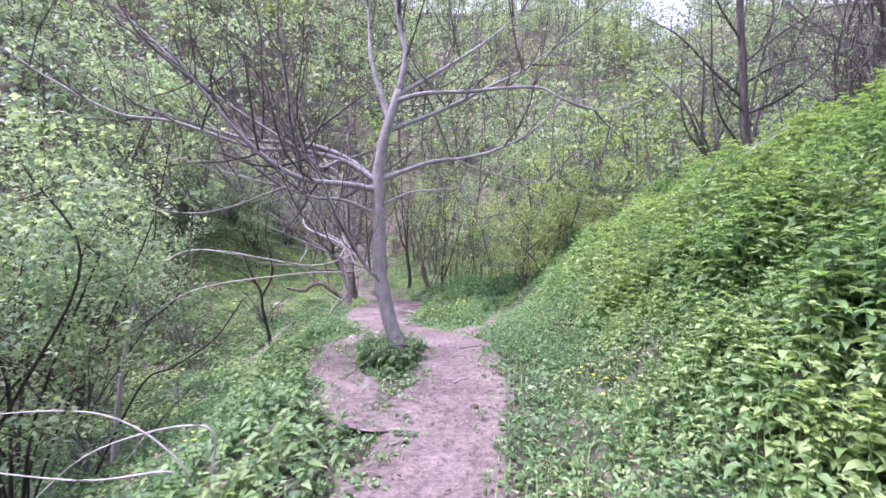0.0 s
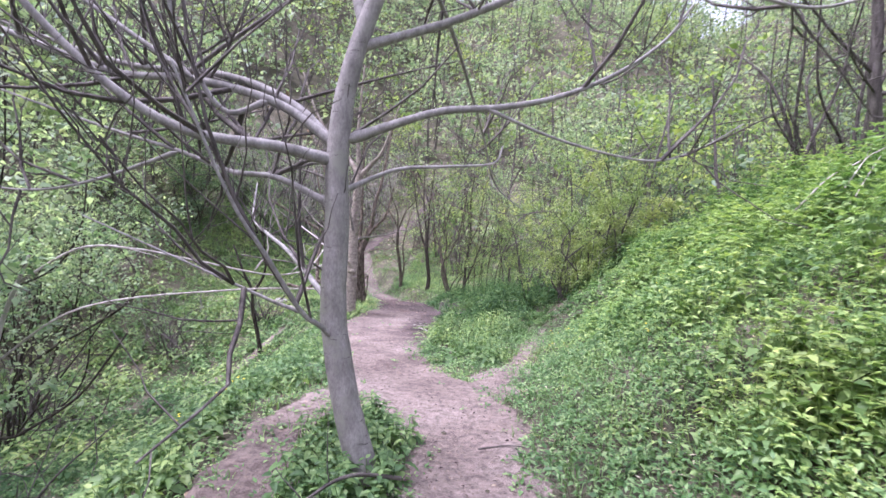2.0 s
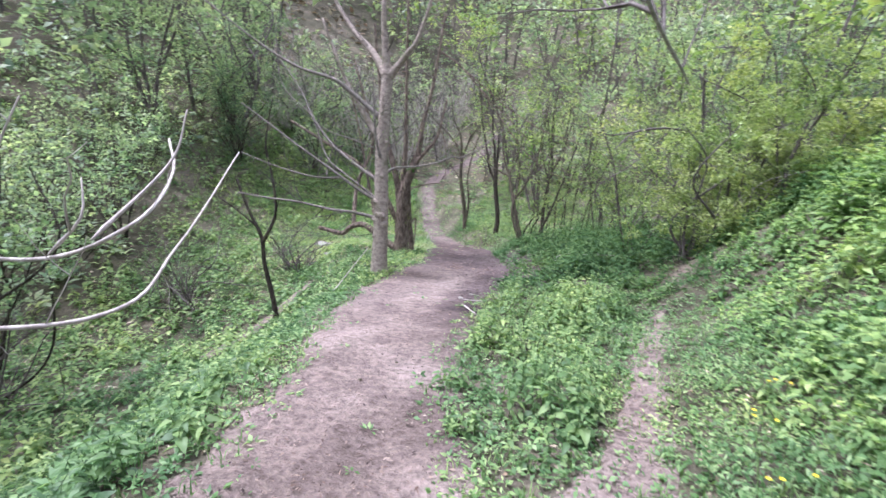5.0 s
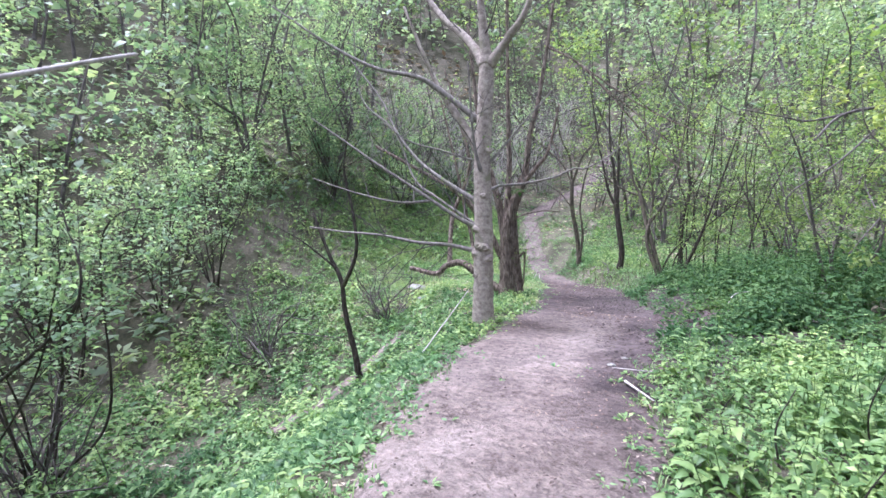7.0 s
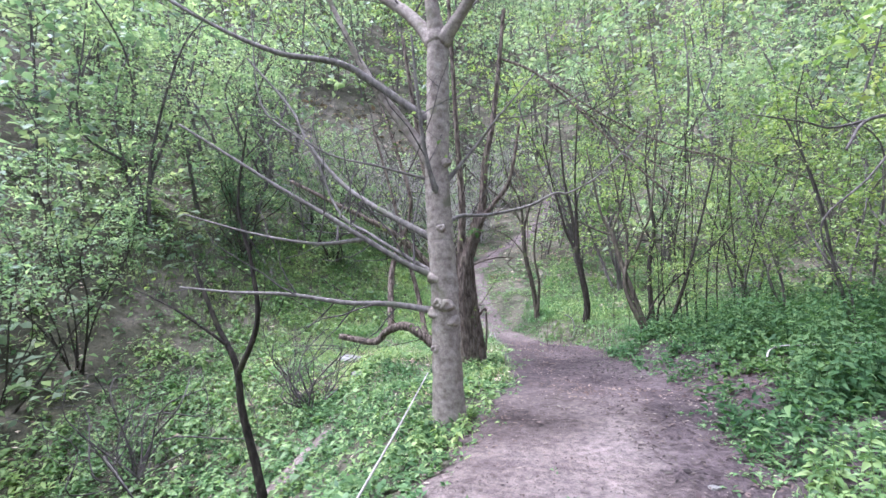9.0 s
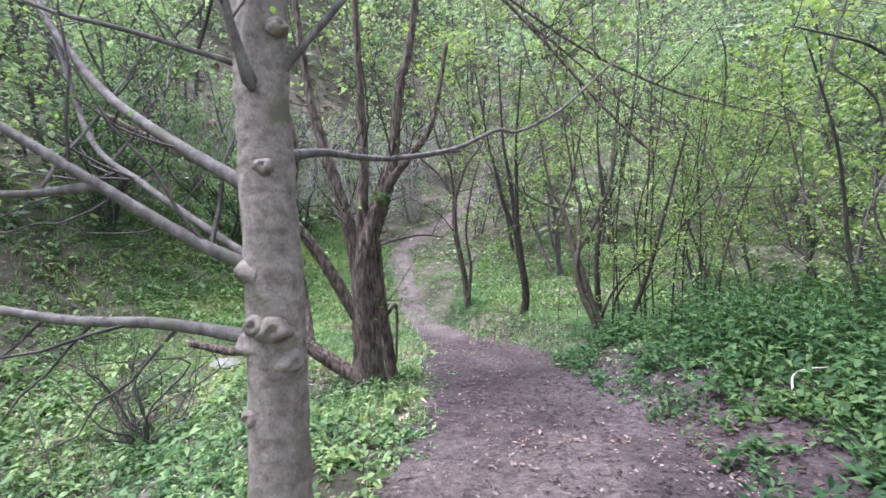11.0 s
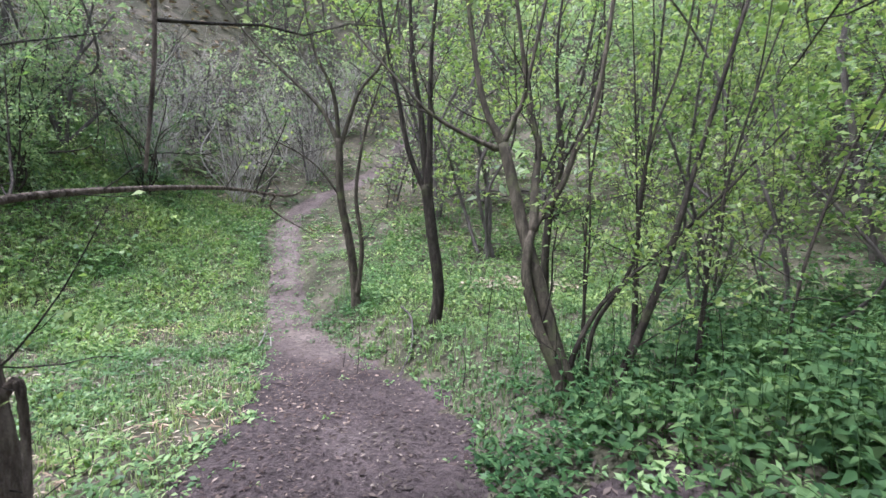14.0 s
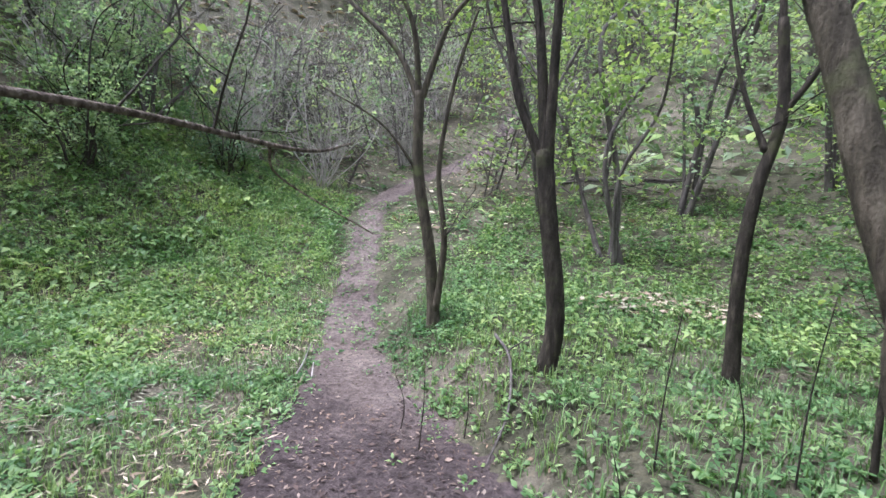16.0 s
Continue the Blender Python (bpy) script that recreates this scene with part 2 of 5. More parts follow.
def limb_mesh(points, r0, r1, sides=10, lumps=0.03, flare=0.0, step=0.07, furrow=0.0, collar=0.0):
    length = np.linalg.norm(np.diff(np.asarray(points, float), axis=0), axis=1).sum()
    n = max(6, int(length / step))
    path = curve_through(points, n)
    v, q = tubes(path[None], [r0], [r1], sides, 1.0, lumps)
    if furrow:
        a = np.arange(sides)[None, :] * 6.283 / sides
        s = np.linspace(0, length, n)[:, None]
        cut = np.sin(a * 11 + 2.2 * np.sin(s * 5.1) + 1.4 * np.sin(s * 13 + a * 2)) * (0.6 + 0.4 * np.sin(s * 21 + a * 5))
        d = v.reshape(n, sides, 3) - path[:, None]
        v = (path[:, None] + d * (1 + furrow * cut)[..., None]).reshape(-1, 3)
    if flare:
        d = v.reshape(n, sides, 3) - path[:, None]
        grow = 1 + flare * np.exp(-np.linspace(0, length, n) / 0.18)
        v = (path[:, None] + d * grow[:, None, None]).reshape(-1, 3)
    if collar:
        d = v.reshape(n, sides, 3) - path[:, None]
        u = np.linspace(0, length, n) / (0.6 * r0 + 0.03)
        grow = np.minimum(1, 0.45 + 0.9 * u) + collar * u * np.exp(1 - u)
        v = (path[:, None] + d * grow[:, None, None]).reshape(-1, 3)
    tip = len(v)
    v = np.vstack([v, path[-1] + (path[-1] - path[-2]) * 0.3])
    last = (n - 1) * sides
    cap = np.array([[last + a, last + (a + 1) % sides, tip] for a in range(sides)])
    return v, [q, cap]


def leaves(at, way, up, length, width, kind="plain", fold=0.18, droop=0.25):
    """Folded leaves: base at, pointing along way. plain: 4 triangles; full: 8, with shoulders."""
    way = unit(way)
    side = unit(np.cross(way, up))
    nor = np.cross(side, way)
    L, W = np.reshape(length, (-1, 1)), np.reshape(width, (-1, 1))

    def pt(a, b, c):
        return at + way * L * a + side * W * b + nor * (W * c - L * droop * a * a)
    if kind == "full":
        p = [pt(0, 0, 0), pt(0.3, 0.5, fold), pt(0.3, 0, 0), pt(0.3, -0.5, fold), pt(0.68, 0.33, fold), pt(0.68, 0, 0), pt(0.68, -0.33, fold), pt(1, 0, 0)]
        t = [(0, 2, 1), (0, 3, 2), (1, 2, 5), (1, 5, 4), (2, 3, 6), (2, 6, 5), (4, 5, 7), (5, 6, 7)]
    elif kind == "plain":
        p = [pt(0, 0, 0), pt(0.42, 0.5, fold), pt(0.42, -0.5, fold), pt(1, 0, 0), pt(0.45, 0, 0)]
        t = [(0, 4, 1), (0, 2, 4), (1, 4, 3), (4, 2, 3)]
    else:
        p = [pt(0, 0, 0), pt(0.45, 0.5, fold), pt(0.45, -0.5, fold), pt(1, 0, 0)]
        t = [(0, 2, 1), (1, 2, 3)]
    k = len(p)
    v = np.stack(p, 1).reshape(-1, 3)
    f = (np.arange(len(at)) * k)[:, None, None] + np.array(t)[None]
    return v, f.reshape(-1, 3)


def random_way(n, flat=1.0, lift=0.0):
    d = rng.normal(size=(n, 3))
    d[:, 2] = d[:, 2] * flat + lift
    return unit(d)


def join(*meshes):
    vs, fs, off = [], [], 0
    for v, f in meshes:
        for g in (f if isinstance(f, list) else [f]):
            fs.append(np.asarray(g) + off)
        vs.append(v)
        off += len(v)
    tri = [g for g in fs if g.shape[1] == 3]
    quad = [g for g in fs if g.shape[1] == 4]
    return np.vstack(vs), [np.vstack(g) for g in (tri, quad) if g]


# ---- the lie of the land ----
ALONG = np.arange(-30, 320, 0.25)


def profile(ys, values, soften=5):
    table = np.interp(ALONG, ys, values)
    kernel = np.hanning(2 * soften + 3)
    kernel /= kernel.sum()
    table = np.convolve(np.pad(table, soften + 1, "edge"), kernel, "valid")
    return lambda y: np.interp(y, ALONG, table)


path_mid = profile([-6, 2.7, 4.3, 5.2, 6.2, 7.3, 8.0, 8.7, 9.7, 11.3, 13, 14, 16.5, 17.5, 19.7, 21.1, 22.5, 24.3, 26, 27.7, 29.5, 31.6, 34, 35.6, 38.3, 44],
                   [0.30, 0.31, 0.44, 0.50, 0.46, 0.08, -0.20, -0.65, -0.98, -1.34, -1.58, -1.62, -1.56, -1.67, -2.3, -2.5, -3.0, -4.1, -4.85, -5.5, -6.15, -6.75, -6.45, -5.55, -4.9, -3.9], 3)
path_half = profile([-6, 2.7, 4.3, 5.2, 6.2, 7.3, 8.0, 8.7, 9.7, 11.3, 13, 14, 16.5, 19.7, 21.5, 22.5, 24.3, 26, 29.5, 40],
                    [0.42, 0.40, 0.46, 0.40, 0.38, 0.82, 0.92, 0.72, 0.64, 0.86, 0.96, 1.03, 1.12, 1.0, 1.0, 0.92, 0.46, 0.40, 0.33, 0.36], 3)
path_height = profile([-6, 0, 3, 5.5, 7.5, 9.3, 10.7, 13, 15.5, 17.5, 19.5, 22.5, 24, 26, 28, 32, 40, 60, 90, 160, 300],
                      [0.30, 0.42, 0.45, 0.45, 0.28, 0.05, -0.1, -0.3, -0.5, -0.68, -0.88, -1.25, -1.35, -1.28, -0.9, 0.3, 2.8, 14, 38, 76, 96])
side_mid = profile([8.2, 9.3, 10.8, 13, 15, 18], [0.60, 0.98, 1.28, 1.75, 2.2, 2.7], 3)
side_half = profile([7.7, 8.3, 9.3, 11, 14], [0.40, 0.36, 0.20, 0.18, 0.10], 3)
fork_mid = profile([3.2, 4.6, 5.3, 6.0, 7.4], [0.0, -0.55, -0.80, -0.95, -0.75], 2)
scar_mid = profile([13.5, 14.3, 15.6, 17.6], [-6.35, -6.15, -5.92, -5.55], 2)
bank_foot = profile([-8, 9, 13, 17, 22, 30], [1.15, 1.30, 2.0, 2.1, 1.6, 1.2])
bank_slope = profile([-8, 5, 8, 11, 13.5, 15.5, 18.5, 22, 30], [0.62, 0.66, 0.69, 0.755, 0.78, 0.90, 0.22, 0.16, 0.14])
bank_top = profile([-8, 5, 8, 11, 13.5, 15.5, 18.5, 22, 30, 60], [6.0, 6.5, 6.6, 6.5, 5.35, 5.5, 1.2, 0.9, 2.0, 4.0])
drop_edge = profile([-8, 3, 6, 9, 13, 15.5, 17.5, 20, 24], [-0.85, -0.95, -1.5, -1.95, -2.85, -3.4, -4.6, -6.0, -8.0])
drop_deep = profile([-8, 12, 15.5, 18, 20.5, 23], [2.9, 2.9, 2.5, 1.1, 0.35, 0.0])
hill_foot = profile([-8, 18, 24, 28, 40], [-13.5, -13, -9.5, -7.6, -12])


shelf_rise = profile([14, 17, 20, 25, 28, 33], [0.0, 0.24, 0.48, 0.52, 0.35, 0.0])


def ease(x, k):
    return k * np.logaddexp(0, x / k)


def ripple(x, y, size, seed):
    r = np.random.default_rng(seed)
    out = 0
    for i in range(6):
        a, ph, s = r.uniform(0, 6.28), r.uniform(0, 6.28), size * (0.45 + 0.25 * i)
        out = out + np.sin((x * math.cos(a) + y * math.sin(a)) * 6.28 / s + ph + 1.3 * np.sin((y * math.cos(a) - x * math.sin(a)) * 3.1 / s + i))
    return out / 6


def land(x, y):
    """Height of the ground."""
    x, y = np.asarray(x, float), np.asarray(y, float)
    z = path_height(y)
    top = bank_top(y)
    z = z + top * np.tanh(bank_slope(y) * ease(x - bank_foot(y), 0.18) / top)
    deep = np.maximum(drop_deep(y), 1e-3)
    z = z - deep * np.tanh(0.85 * ease(drop_edge(y) - x, 0.2) / deep)
    z = z + 0.62 * ease(hill_foot(y) - x, 0.9)
    edge = np.clip((x - path_mid(y) - 0.85 * path_half(y)) / 1.0, 0, 1)
    z = z + shelf_rise(y) * edge * edge * (3 - 2 * edge)
    off = np.clip(np.abs(x - path_mid(y)) - path_half(y), 0, 1)
    bank = np.clip((x - bank_foot(y) - 0.2) / 1.0, 0, 1)
    z = z + 0.16 * bank * ripple(x, y, 2.6, 71)
    z = z + (0.02 + 0.07 * off) * ripple(x, y, 2.2, 3) + 0.012 * ripple(x, y, 0.5, 5)
    notch = np.exp(-((x / np.maximum(y, 1.0) - 0.41) / 0.08) ** 2) * np.clip((y - 60) / 80, 0, 1)
    return z - 15 * notch + np.clip((np.hypot(x, y - 12) - 25) / 60, 0, 1) * 2.5 * ripple(x, y, 40, 9)


def off_path(x, y):
    """Metres outside the nearest trodden edge; negative on a path."""
    d = np.abs(x - path_mid(y)) - path_half(y) - 0.15 * ripple(x, y, 0.9, 21)
    s = np.where((y > 7.8) & (y < 17), np.abs(x - side_mid(y)) - side_half(y) + 0.05 - 0.08 * ripple(x, y, 0.7, 22), 9)
    k = np.where((y > 3.4) & (y < 7.4), np.abs(x - fork_mid(y)) - 0.20 - 0.05 * ripple(x, y, 0.7, 23), 9)
    c = np.where((y > 13.9) & (y < 17.5), np.abs(x - scar_mid(y)) - 0.15 - 0.08 * ripple(x, y, 0.7, 24), 9)
    return np.minimum(np.minimum(d, c), np.minimum(s, k))


def spread(near, fine, far, grow=1.17):
    """Grid lines: even between the two near values, ever wider out to the far ones."""
    mid = np.arange(near[0], near[1] + fine / 2, fine)
    out, step = [near[1]], fine
    while out[-1] < far[1]:
        step *= grow
        out.append(out[-1] + step)
    low, step = [near[0]], fine
    while low[-1] > far[0]:
        step *= grow
        low.append(low[-1] - step)
    return np.concatenate([low[:0:-1], mid, out[1:]])


def sheet(name, gx, gy, gz, mat):
    ny, nx = gx.shape
    i = np.arange(ny * nx).reshape(ny, nx)
    q = np.stack([i[:-1, :-1], i[:-1, 1:], i[1:, 1:], i[1:, :-1]], -1).reshape(-1, 4)
    return mesh_object(name, np.stack([gx, gy, gz], -1).reshape(-1, 3), q, mat, smooth=True)


gx, gy = np.meshgrid(spread((-10, 6), 0.2, (-300, 300)), spread((-3, 33), 0.2, (-120, 320)))
tagged(sheet("ground", gx, gy, land(gx, gy), SOIL), "woodland soil with litter on valley sides and path verges", "ground", kind="structure")


def trail(name, mid, half, y0, y1, mat, label, lift=0.015, cols=17, damp=None):
    y = np.arange(y0, y1, 0.065)
    u = np.linspace(-1.25, 1.25, cols)
    gy = np.repeat(y[:, None], cols, 1)
    h = half(y) if callable(half) else np.full(len(y), half)
    gx = mid(y)[:, None] + u[None, :] * h[:, None]
    gx = gx + (0.10 * h[:, None] * ripple(gx, gy, 1.1, 31) + 0.14 * ripple(0 * gx + np.sign(u) * 7, gy, 0.7, 35)) * np.abs(u)
    rim = np.clip((np.abs(u) - 0.85) / 0.4, 0, 1)
    gz = land(gx, gy) + lift - 0.07 * rim[None, :] - 0.02 * (1 - u[None, :] ** 2).clip(0) + (0.012 * ripple(gx, gy, 0.33, 33) + 0.007 * ripple(gx, gy, 0.15, 36)) * (1 - rim[None, :])
    ob = sheet(name, gx, gy, np.maximum(gz, land(gx, gy) - 0.06) + 0.02, mat)
    store = ob.data.attributes.new("damp", "FLOAT", "POINT")
    store.data.foreach_set("value", (damp(u[None, :] + 0 * gx, gy) if damp else 0 * gx).astype(np.float32).ravel())
    return tagged(ob, label, "path", kind="structure")


def step_up(a, b, v):
    t = np.clip((v - a) / (b - a), 0, 1)
    return t * t * (3 - 2 * t)


def damp_here(u, y):
    """Leaf mulch darkens the path under the trees, first along its right edge; its whole width also darkens from y 7.5
    on.
    """
    mid = step_up(14.5, 18.5, y) * (1 - step_up(21.5, 25.2, y))
    edge = step_up(0.15, 0.75, u) * step_up(10.5, 14.5, y) * (1 - step_up(21, 25, y))
    far = 0.32 * step_up(24, 26, y)
    return 0.06 + 0.18 * step_up(7.5, 10, y) + 0.10 * step_up(10.5, 14, y) + 0.62 * np.maximum(np.maximum(mid, edge), far)


trail("dirt_path", path_mid, path_half, -5, 44, EARTH, "trodden dry pinkish-brown earth footpath through the wood", 0.02, 33, damp_here)
trail("dirt_side_path", side_mid, side_half, 7.7, 14.2, EARTH, "narrow trodden earth track branching up the nettle bank", 0.012, 11)
trail("dirt_fork_path", fork_mid, 0.24, 3.4, 7.5, EARTH, "short trodden earth track round the grey tree", 0.035, 11)
trail("soil_scar", scar_mid, 0.17, 14.0, 17.3, EARTH, "bare brown soil scar slipping down the ravine side", 0.03, 11)
mulch_strip_mid = profile([14, 15.5, 17.5, 19.5], [-0.15, 0.0, -0.1, -0.7], 3)
trail("mulch_strip", mulch_strip_mid, profile([13.6, 14.6, 16.5, 18.5, 19.6], [0.2, 0.65, 0.8, 0.75, 0.3], 3), 13.8, 19.4, EARTH, "dark damp leaf mulch beside the path under the wood edge", 0.012, 15, lambda u, y: 1.0 + 0 * y)
mulch_mid = profile([13, 15, 17, 19, 21.5, 23], [-0.75, -0.8, -0.75, -1.9, -2.5, -3.0])
mulch_half = profile([13, 14.5, 16.5, 18, 19.5, 21.5, 23], [0.12, 0.40, 0.85, 0.90, 0.95, 0.85, 0.2])

# ---- low plants ----


def scatter(n, x0, x1, y0, y1, keep):
    """Up to n places in the box, thinned by keep(x, y) from 0 to 1."""
    x, y = rng.uniform(x0, x1, n), rng.uniform(y0, y1, n)
    ok = rng.uniform(size=n) < keep(x, y)
    return x[ok], y[ok]


def nettles(name, x, y, h, leaf, mat, label, levels=6, kind="full", pairs=2, tips=None):
    """Upright stems with crossed pairs of toothed leaves, larger towards the middle."""
    n = len(x)
    h = np.broadcast_to(h, n) * rng.uniform(0.7, 1.2, n)
    base = np.stack([x, y, land(x, y) - 0.01], -1)
    lean = rng.normal(size=(n, 3)) * 0.13
    lean[:, 2] = 1
    tip = base + lean * h[:, None]
    bow = (base + tip) / 2 + rng.normal(size=(n, 3)) * 0.02
    out = [tubes(np.stack([base, bow, tip], 1), np.full(n, 0.004), np.full(n, 0.002), 3)]
    turn = rng.uniform(0, 6.28, n)
    for j in range(levels):
        f = 0.25 + 0.75 * (j + rng.uniform(-0.2, 0.2, n)) / (levels - 1)
        at = base + (tip - base) * np.clip(f, 0.1, 1)[:, None]
        size = leaf * (1.0 - 0.55 * (j / (levels - 1)) ** 2) * rng.uniform(0.75, 1.25, n)
        for k in range(pairs):
            a = turn + j * 1.57 + k * 6.283 / pairs + rng.normal(size=n) * 0.3
            rise = 0.15 + 0.5 * (j / (levels - 1)) - rng.uniform(0, 0.6, n)
            way = np.stack([np.cos(a), np.sin(a), rise], -1)
            out.append(leaves(at, way, np.array([0, 0, 1.0]) + rng.normal(size=(n, 3)) * 0.25, size, size * rng.uniform(0.42, 0.62, n), kind, 0.18, 0.42))
    if tips is not None:
        young, crest = [], np.flatnonzero(tips)
        few = len(crest)
        for k in range(5):
            a = turn[crest] + k * 1.2566 + rng.normal(size=few) * 0.2
            way = np.stack([np.cos(a), np.sin(a), rng.uniform(0.2, 1.0, few)], -1)
            size = np.broadcast_to(leaf, n)[crest] * rng.uniform(0.32, 0.62, few)
            young.append(leaves(tip[crest], way, np.array([0, 0, 1.0]) + rng.normal(size=(few, 3)) * 0.2, size, size * 0.55, "flat", 0.18, 0.35))
        v, f = join(*young)
        tagged(mesh_object(name + "_tips", v, f, NETTLE_TIP), "yellow-green young tips of the nettles on the bank", "nettles", kind="stuff")
    v, f = join(*out)
    return tagged(mesh_object(name, v, f, mat), label, "nettles", kind="stuff")


def herbs(name, x, y, size, mat, label, count=6, kind="plain", lift=0.45, category="ground cover", high=0.03):
    """Low rosettes of small leaves."""
    n = len(x)
    base = np.stack([x, y, land(x, y)], -1)
    s = np.broadcast_to(size, n) * rng.uniform(0.6, 1.4, n)
    out = []
    for k in range(count):
        a = rng.uniform(0, 6.28, n)
        way = np.stack([np.cos(a), np.sin(a), rng.uniform(-0.1, 2 * lift, n)], -1)
        at = base + np.stack([np.cos(a), np.sin(a), np.zeros(n)], -1) * (s * 0.3)[:, None]
        at[:, 2] += rng.uniform(0.2, 1.0, n) * high + s * 0.25
        out.append(leaves(at, way, np.array([0, 0, 1.0]) + rng.normal(size=(n, 3)) * 0.35, s, s * rng.uniform(0.25, 0.6, n), kind, 0.15))
    v, f = join(*out)
    return tagged(mesh_object(name, v, f, mat), label, category, kind="stuff")


def grass(name, x, y, h, mat, label, blades=5):
    n = len(x)
    out = []
    for k in range(blades):
        a = rng.uniform(0, 6.28, n)
        b = np.stack([x + rng.normal(size=n) * 0.03, y + rng.normal(size=n) * 0.03, np.zeros(n)], -1)
        b[:, 2] = land(b[:, 0], b[:, 1]) - 0.005
        hh = np.broadcast_to(h, n) * rng.uniform(0.5, 1.3, n)
        o = np.stack([np.cos(a), np.sin(a), np.zeros(n)], -1)
        s = np.stack([-np.sin(a), np.cos(a), np.zeros(n)], -1) * 0.0045
        m = b + o * (hh * 0.18)[:, None] + np.array([0, 0, 1.0]) * (hh * 0.65)[:, None]
        t = b + o * (hh * rng.uniform(0.35, 0.8, n))[:, None] + np.array([0, 0, 1.0]) * (hh * rng.uniform(0.7, 1.0, n))[:, None]
        v = np.stack([b - s, b + s, m + s * 0.8, m - s * 0.8, t], 1).reshape(-1, 3)
        i = np.arange(n)[:, None] * 5
        out.append((v, [i + np.array([[0, 1, 2, 3]]), i + np.array([[3, 2, 4]])]))
    v, f = join(*out)
    return tagged(mesh_object(name, v, f, mat), label, "grass", kind="stuff")


def flakes(name, x, y, size, mat, label, category="leaf litter", lift=0.0, broad=(0.15, 0.6)):
    """Dry leaf bits and chips lying on the ground."""
    n = len(x)
    at = np.stack([x, y, land(x, y) + 0.012 + lift + rng.uniform(0, 0.01, n)], -1)
    s = size * rng.uniform(0.4, 1.6, n)
    v, f = leaves(at, random_way(n, 0.12), np.array([0, 0, 1.0]) + rng.normal(size=(n, 3)) * 0.25, s, s * rng.uniform(broad[0], broad[1], n), "flat", 0.1, 0.1)
    return tagged(mesh_object(name, v, f, mat), label, category, kind="stuff")

# ---- trees ----


def shoots(lines, per_metre, length, radius, up=0.35, spread_by=1.0, points=6, start=0.15):
    """Side twigs off the given limbs (a list of point arrays). Returns paths (N, points, 3) and radii."""
    paths, radii = [], []
    for line in lines:
        line = np.asarray(line, float)
        seg = np.linalg.norm(np.diff(line, axis=0), axis=1)
        total = seg.sum()
        n = max(1, int(total * per_metre))
        f = rng.uniform(start, 1.0, n)
        fine = curve_through(line, 24) if len(line) > 2 else np.linspace(line[0], line[-1], 24)
        at = fine[(f * 23).astype(int)]
        ahead = unit(np.gradient(fine, axis=0))[(f * 23).astype(int)]
        way = unit(ahead * 0.6 + random_way(n) * spread_by + np.array([0, 0, up]))
        ln = length * rng.uniform(0.4, 1.3, n) * (1.15 - 0.6 * f)
        t = np.linspace(0, 1, points)[None, :, None]
        curl = random_way(n)[:, None] * 0.28 + np.array([0, 0, up * 0.5])
        p = at[:, None] + way[:, None] * ln[:, None, None] * t + curl * ln[:, None, None] * t**2
        p = p + rng.normal(size=p.shape) * 0.03 * ln[:, None, None] * t
        paths.append(p)
        radii.append(np.clip(radius * ln / length, radius * 0.4, radius * 1.4))
    return np.vstack(paths), np.concatenate(radii)


def off_the_walk(paths, radii, high=2.25, wide=0.75):
    """Drops twigs that would hang into the space kept clear over the path."""
    x, y, z = paths[..., 0], paths[..., 1], paths[..., 2]
    inside = (np.abs(x - path_mid(y)) < wide) & (z < path_height(y) + high) & (y < 26)
    ok = ~inside.any(1)
    return paths[ok], radii[ok]


def leaves_on(paths, per_path, size, mat_kind="flat", jitter=0.05, droop=0.2, hang=0.0):
    n = len(paths)
    f = rng.uniform(0.2, 1.0, (n, per_path))
    k = paths.shape[1] - 1
    i = np.minimum((f * k).astype(int), k - 1)
    u = (f * k - i)[..., None]
    rows = np.arange(n)[:, None]
    at = (paths[rows, i] * (1 - u) + paths[rows, i + 1] * u).reshape(-1, 3)
    at = at + rng.normal(size=at.shape) * jitter
    w = at * (2.1 if size < 0.1 else 1.3)
    clump = np.sin(w[:, 0] * 1.9 + 1.3 * np.sin(w[:, 2] * 1.7)) + np.sin(w[:, 1] * 2.1 + 1.1 * np.sin(w[:, 0] * 1.3)) + np.sin(w[:, 2] * 2.6 + w[:, 1])
    at = at[clump + rng.normal(size=len(at)) * 0.5 > -0.55]
    m = len(at)
    s = size * rng.uniform(0.55, 1.35, m)
    return leaves(at, random_way(m, 0.6, -hang), np.array([0, 0, 1.0]) + rng.normal(size=(m, 3)) * 0.55, s, s * rng.uniform(0.45, 0.65, m), mat_kind, 0.15, droop)


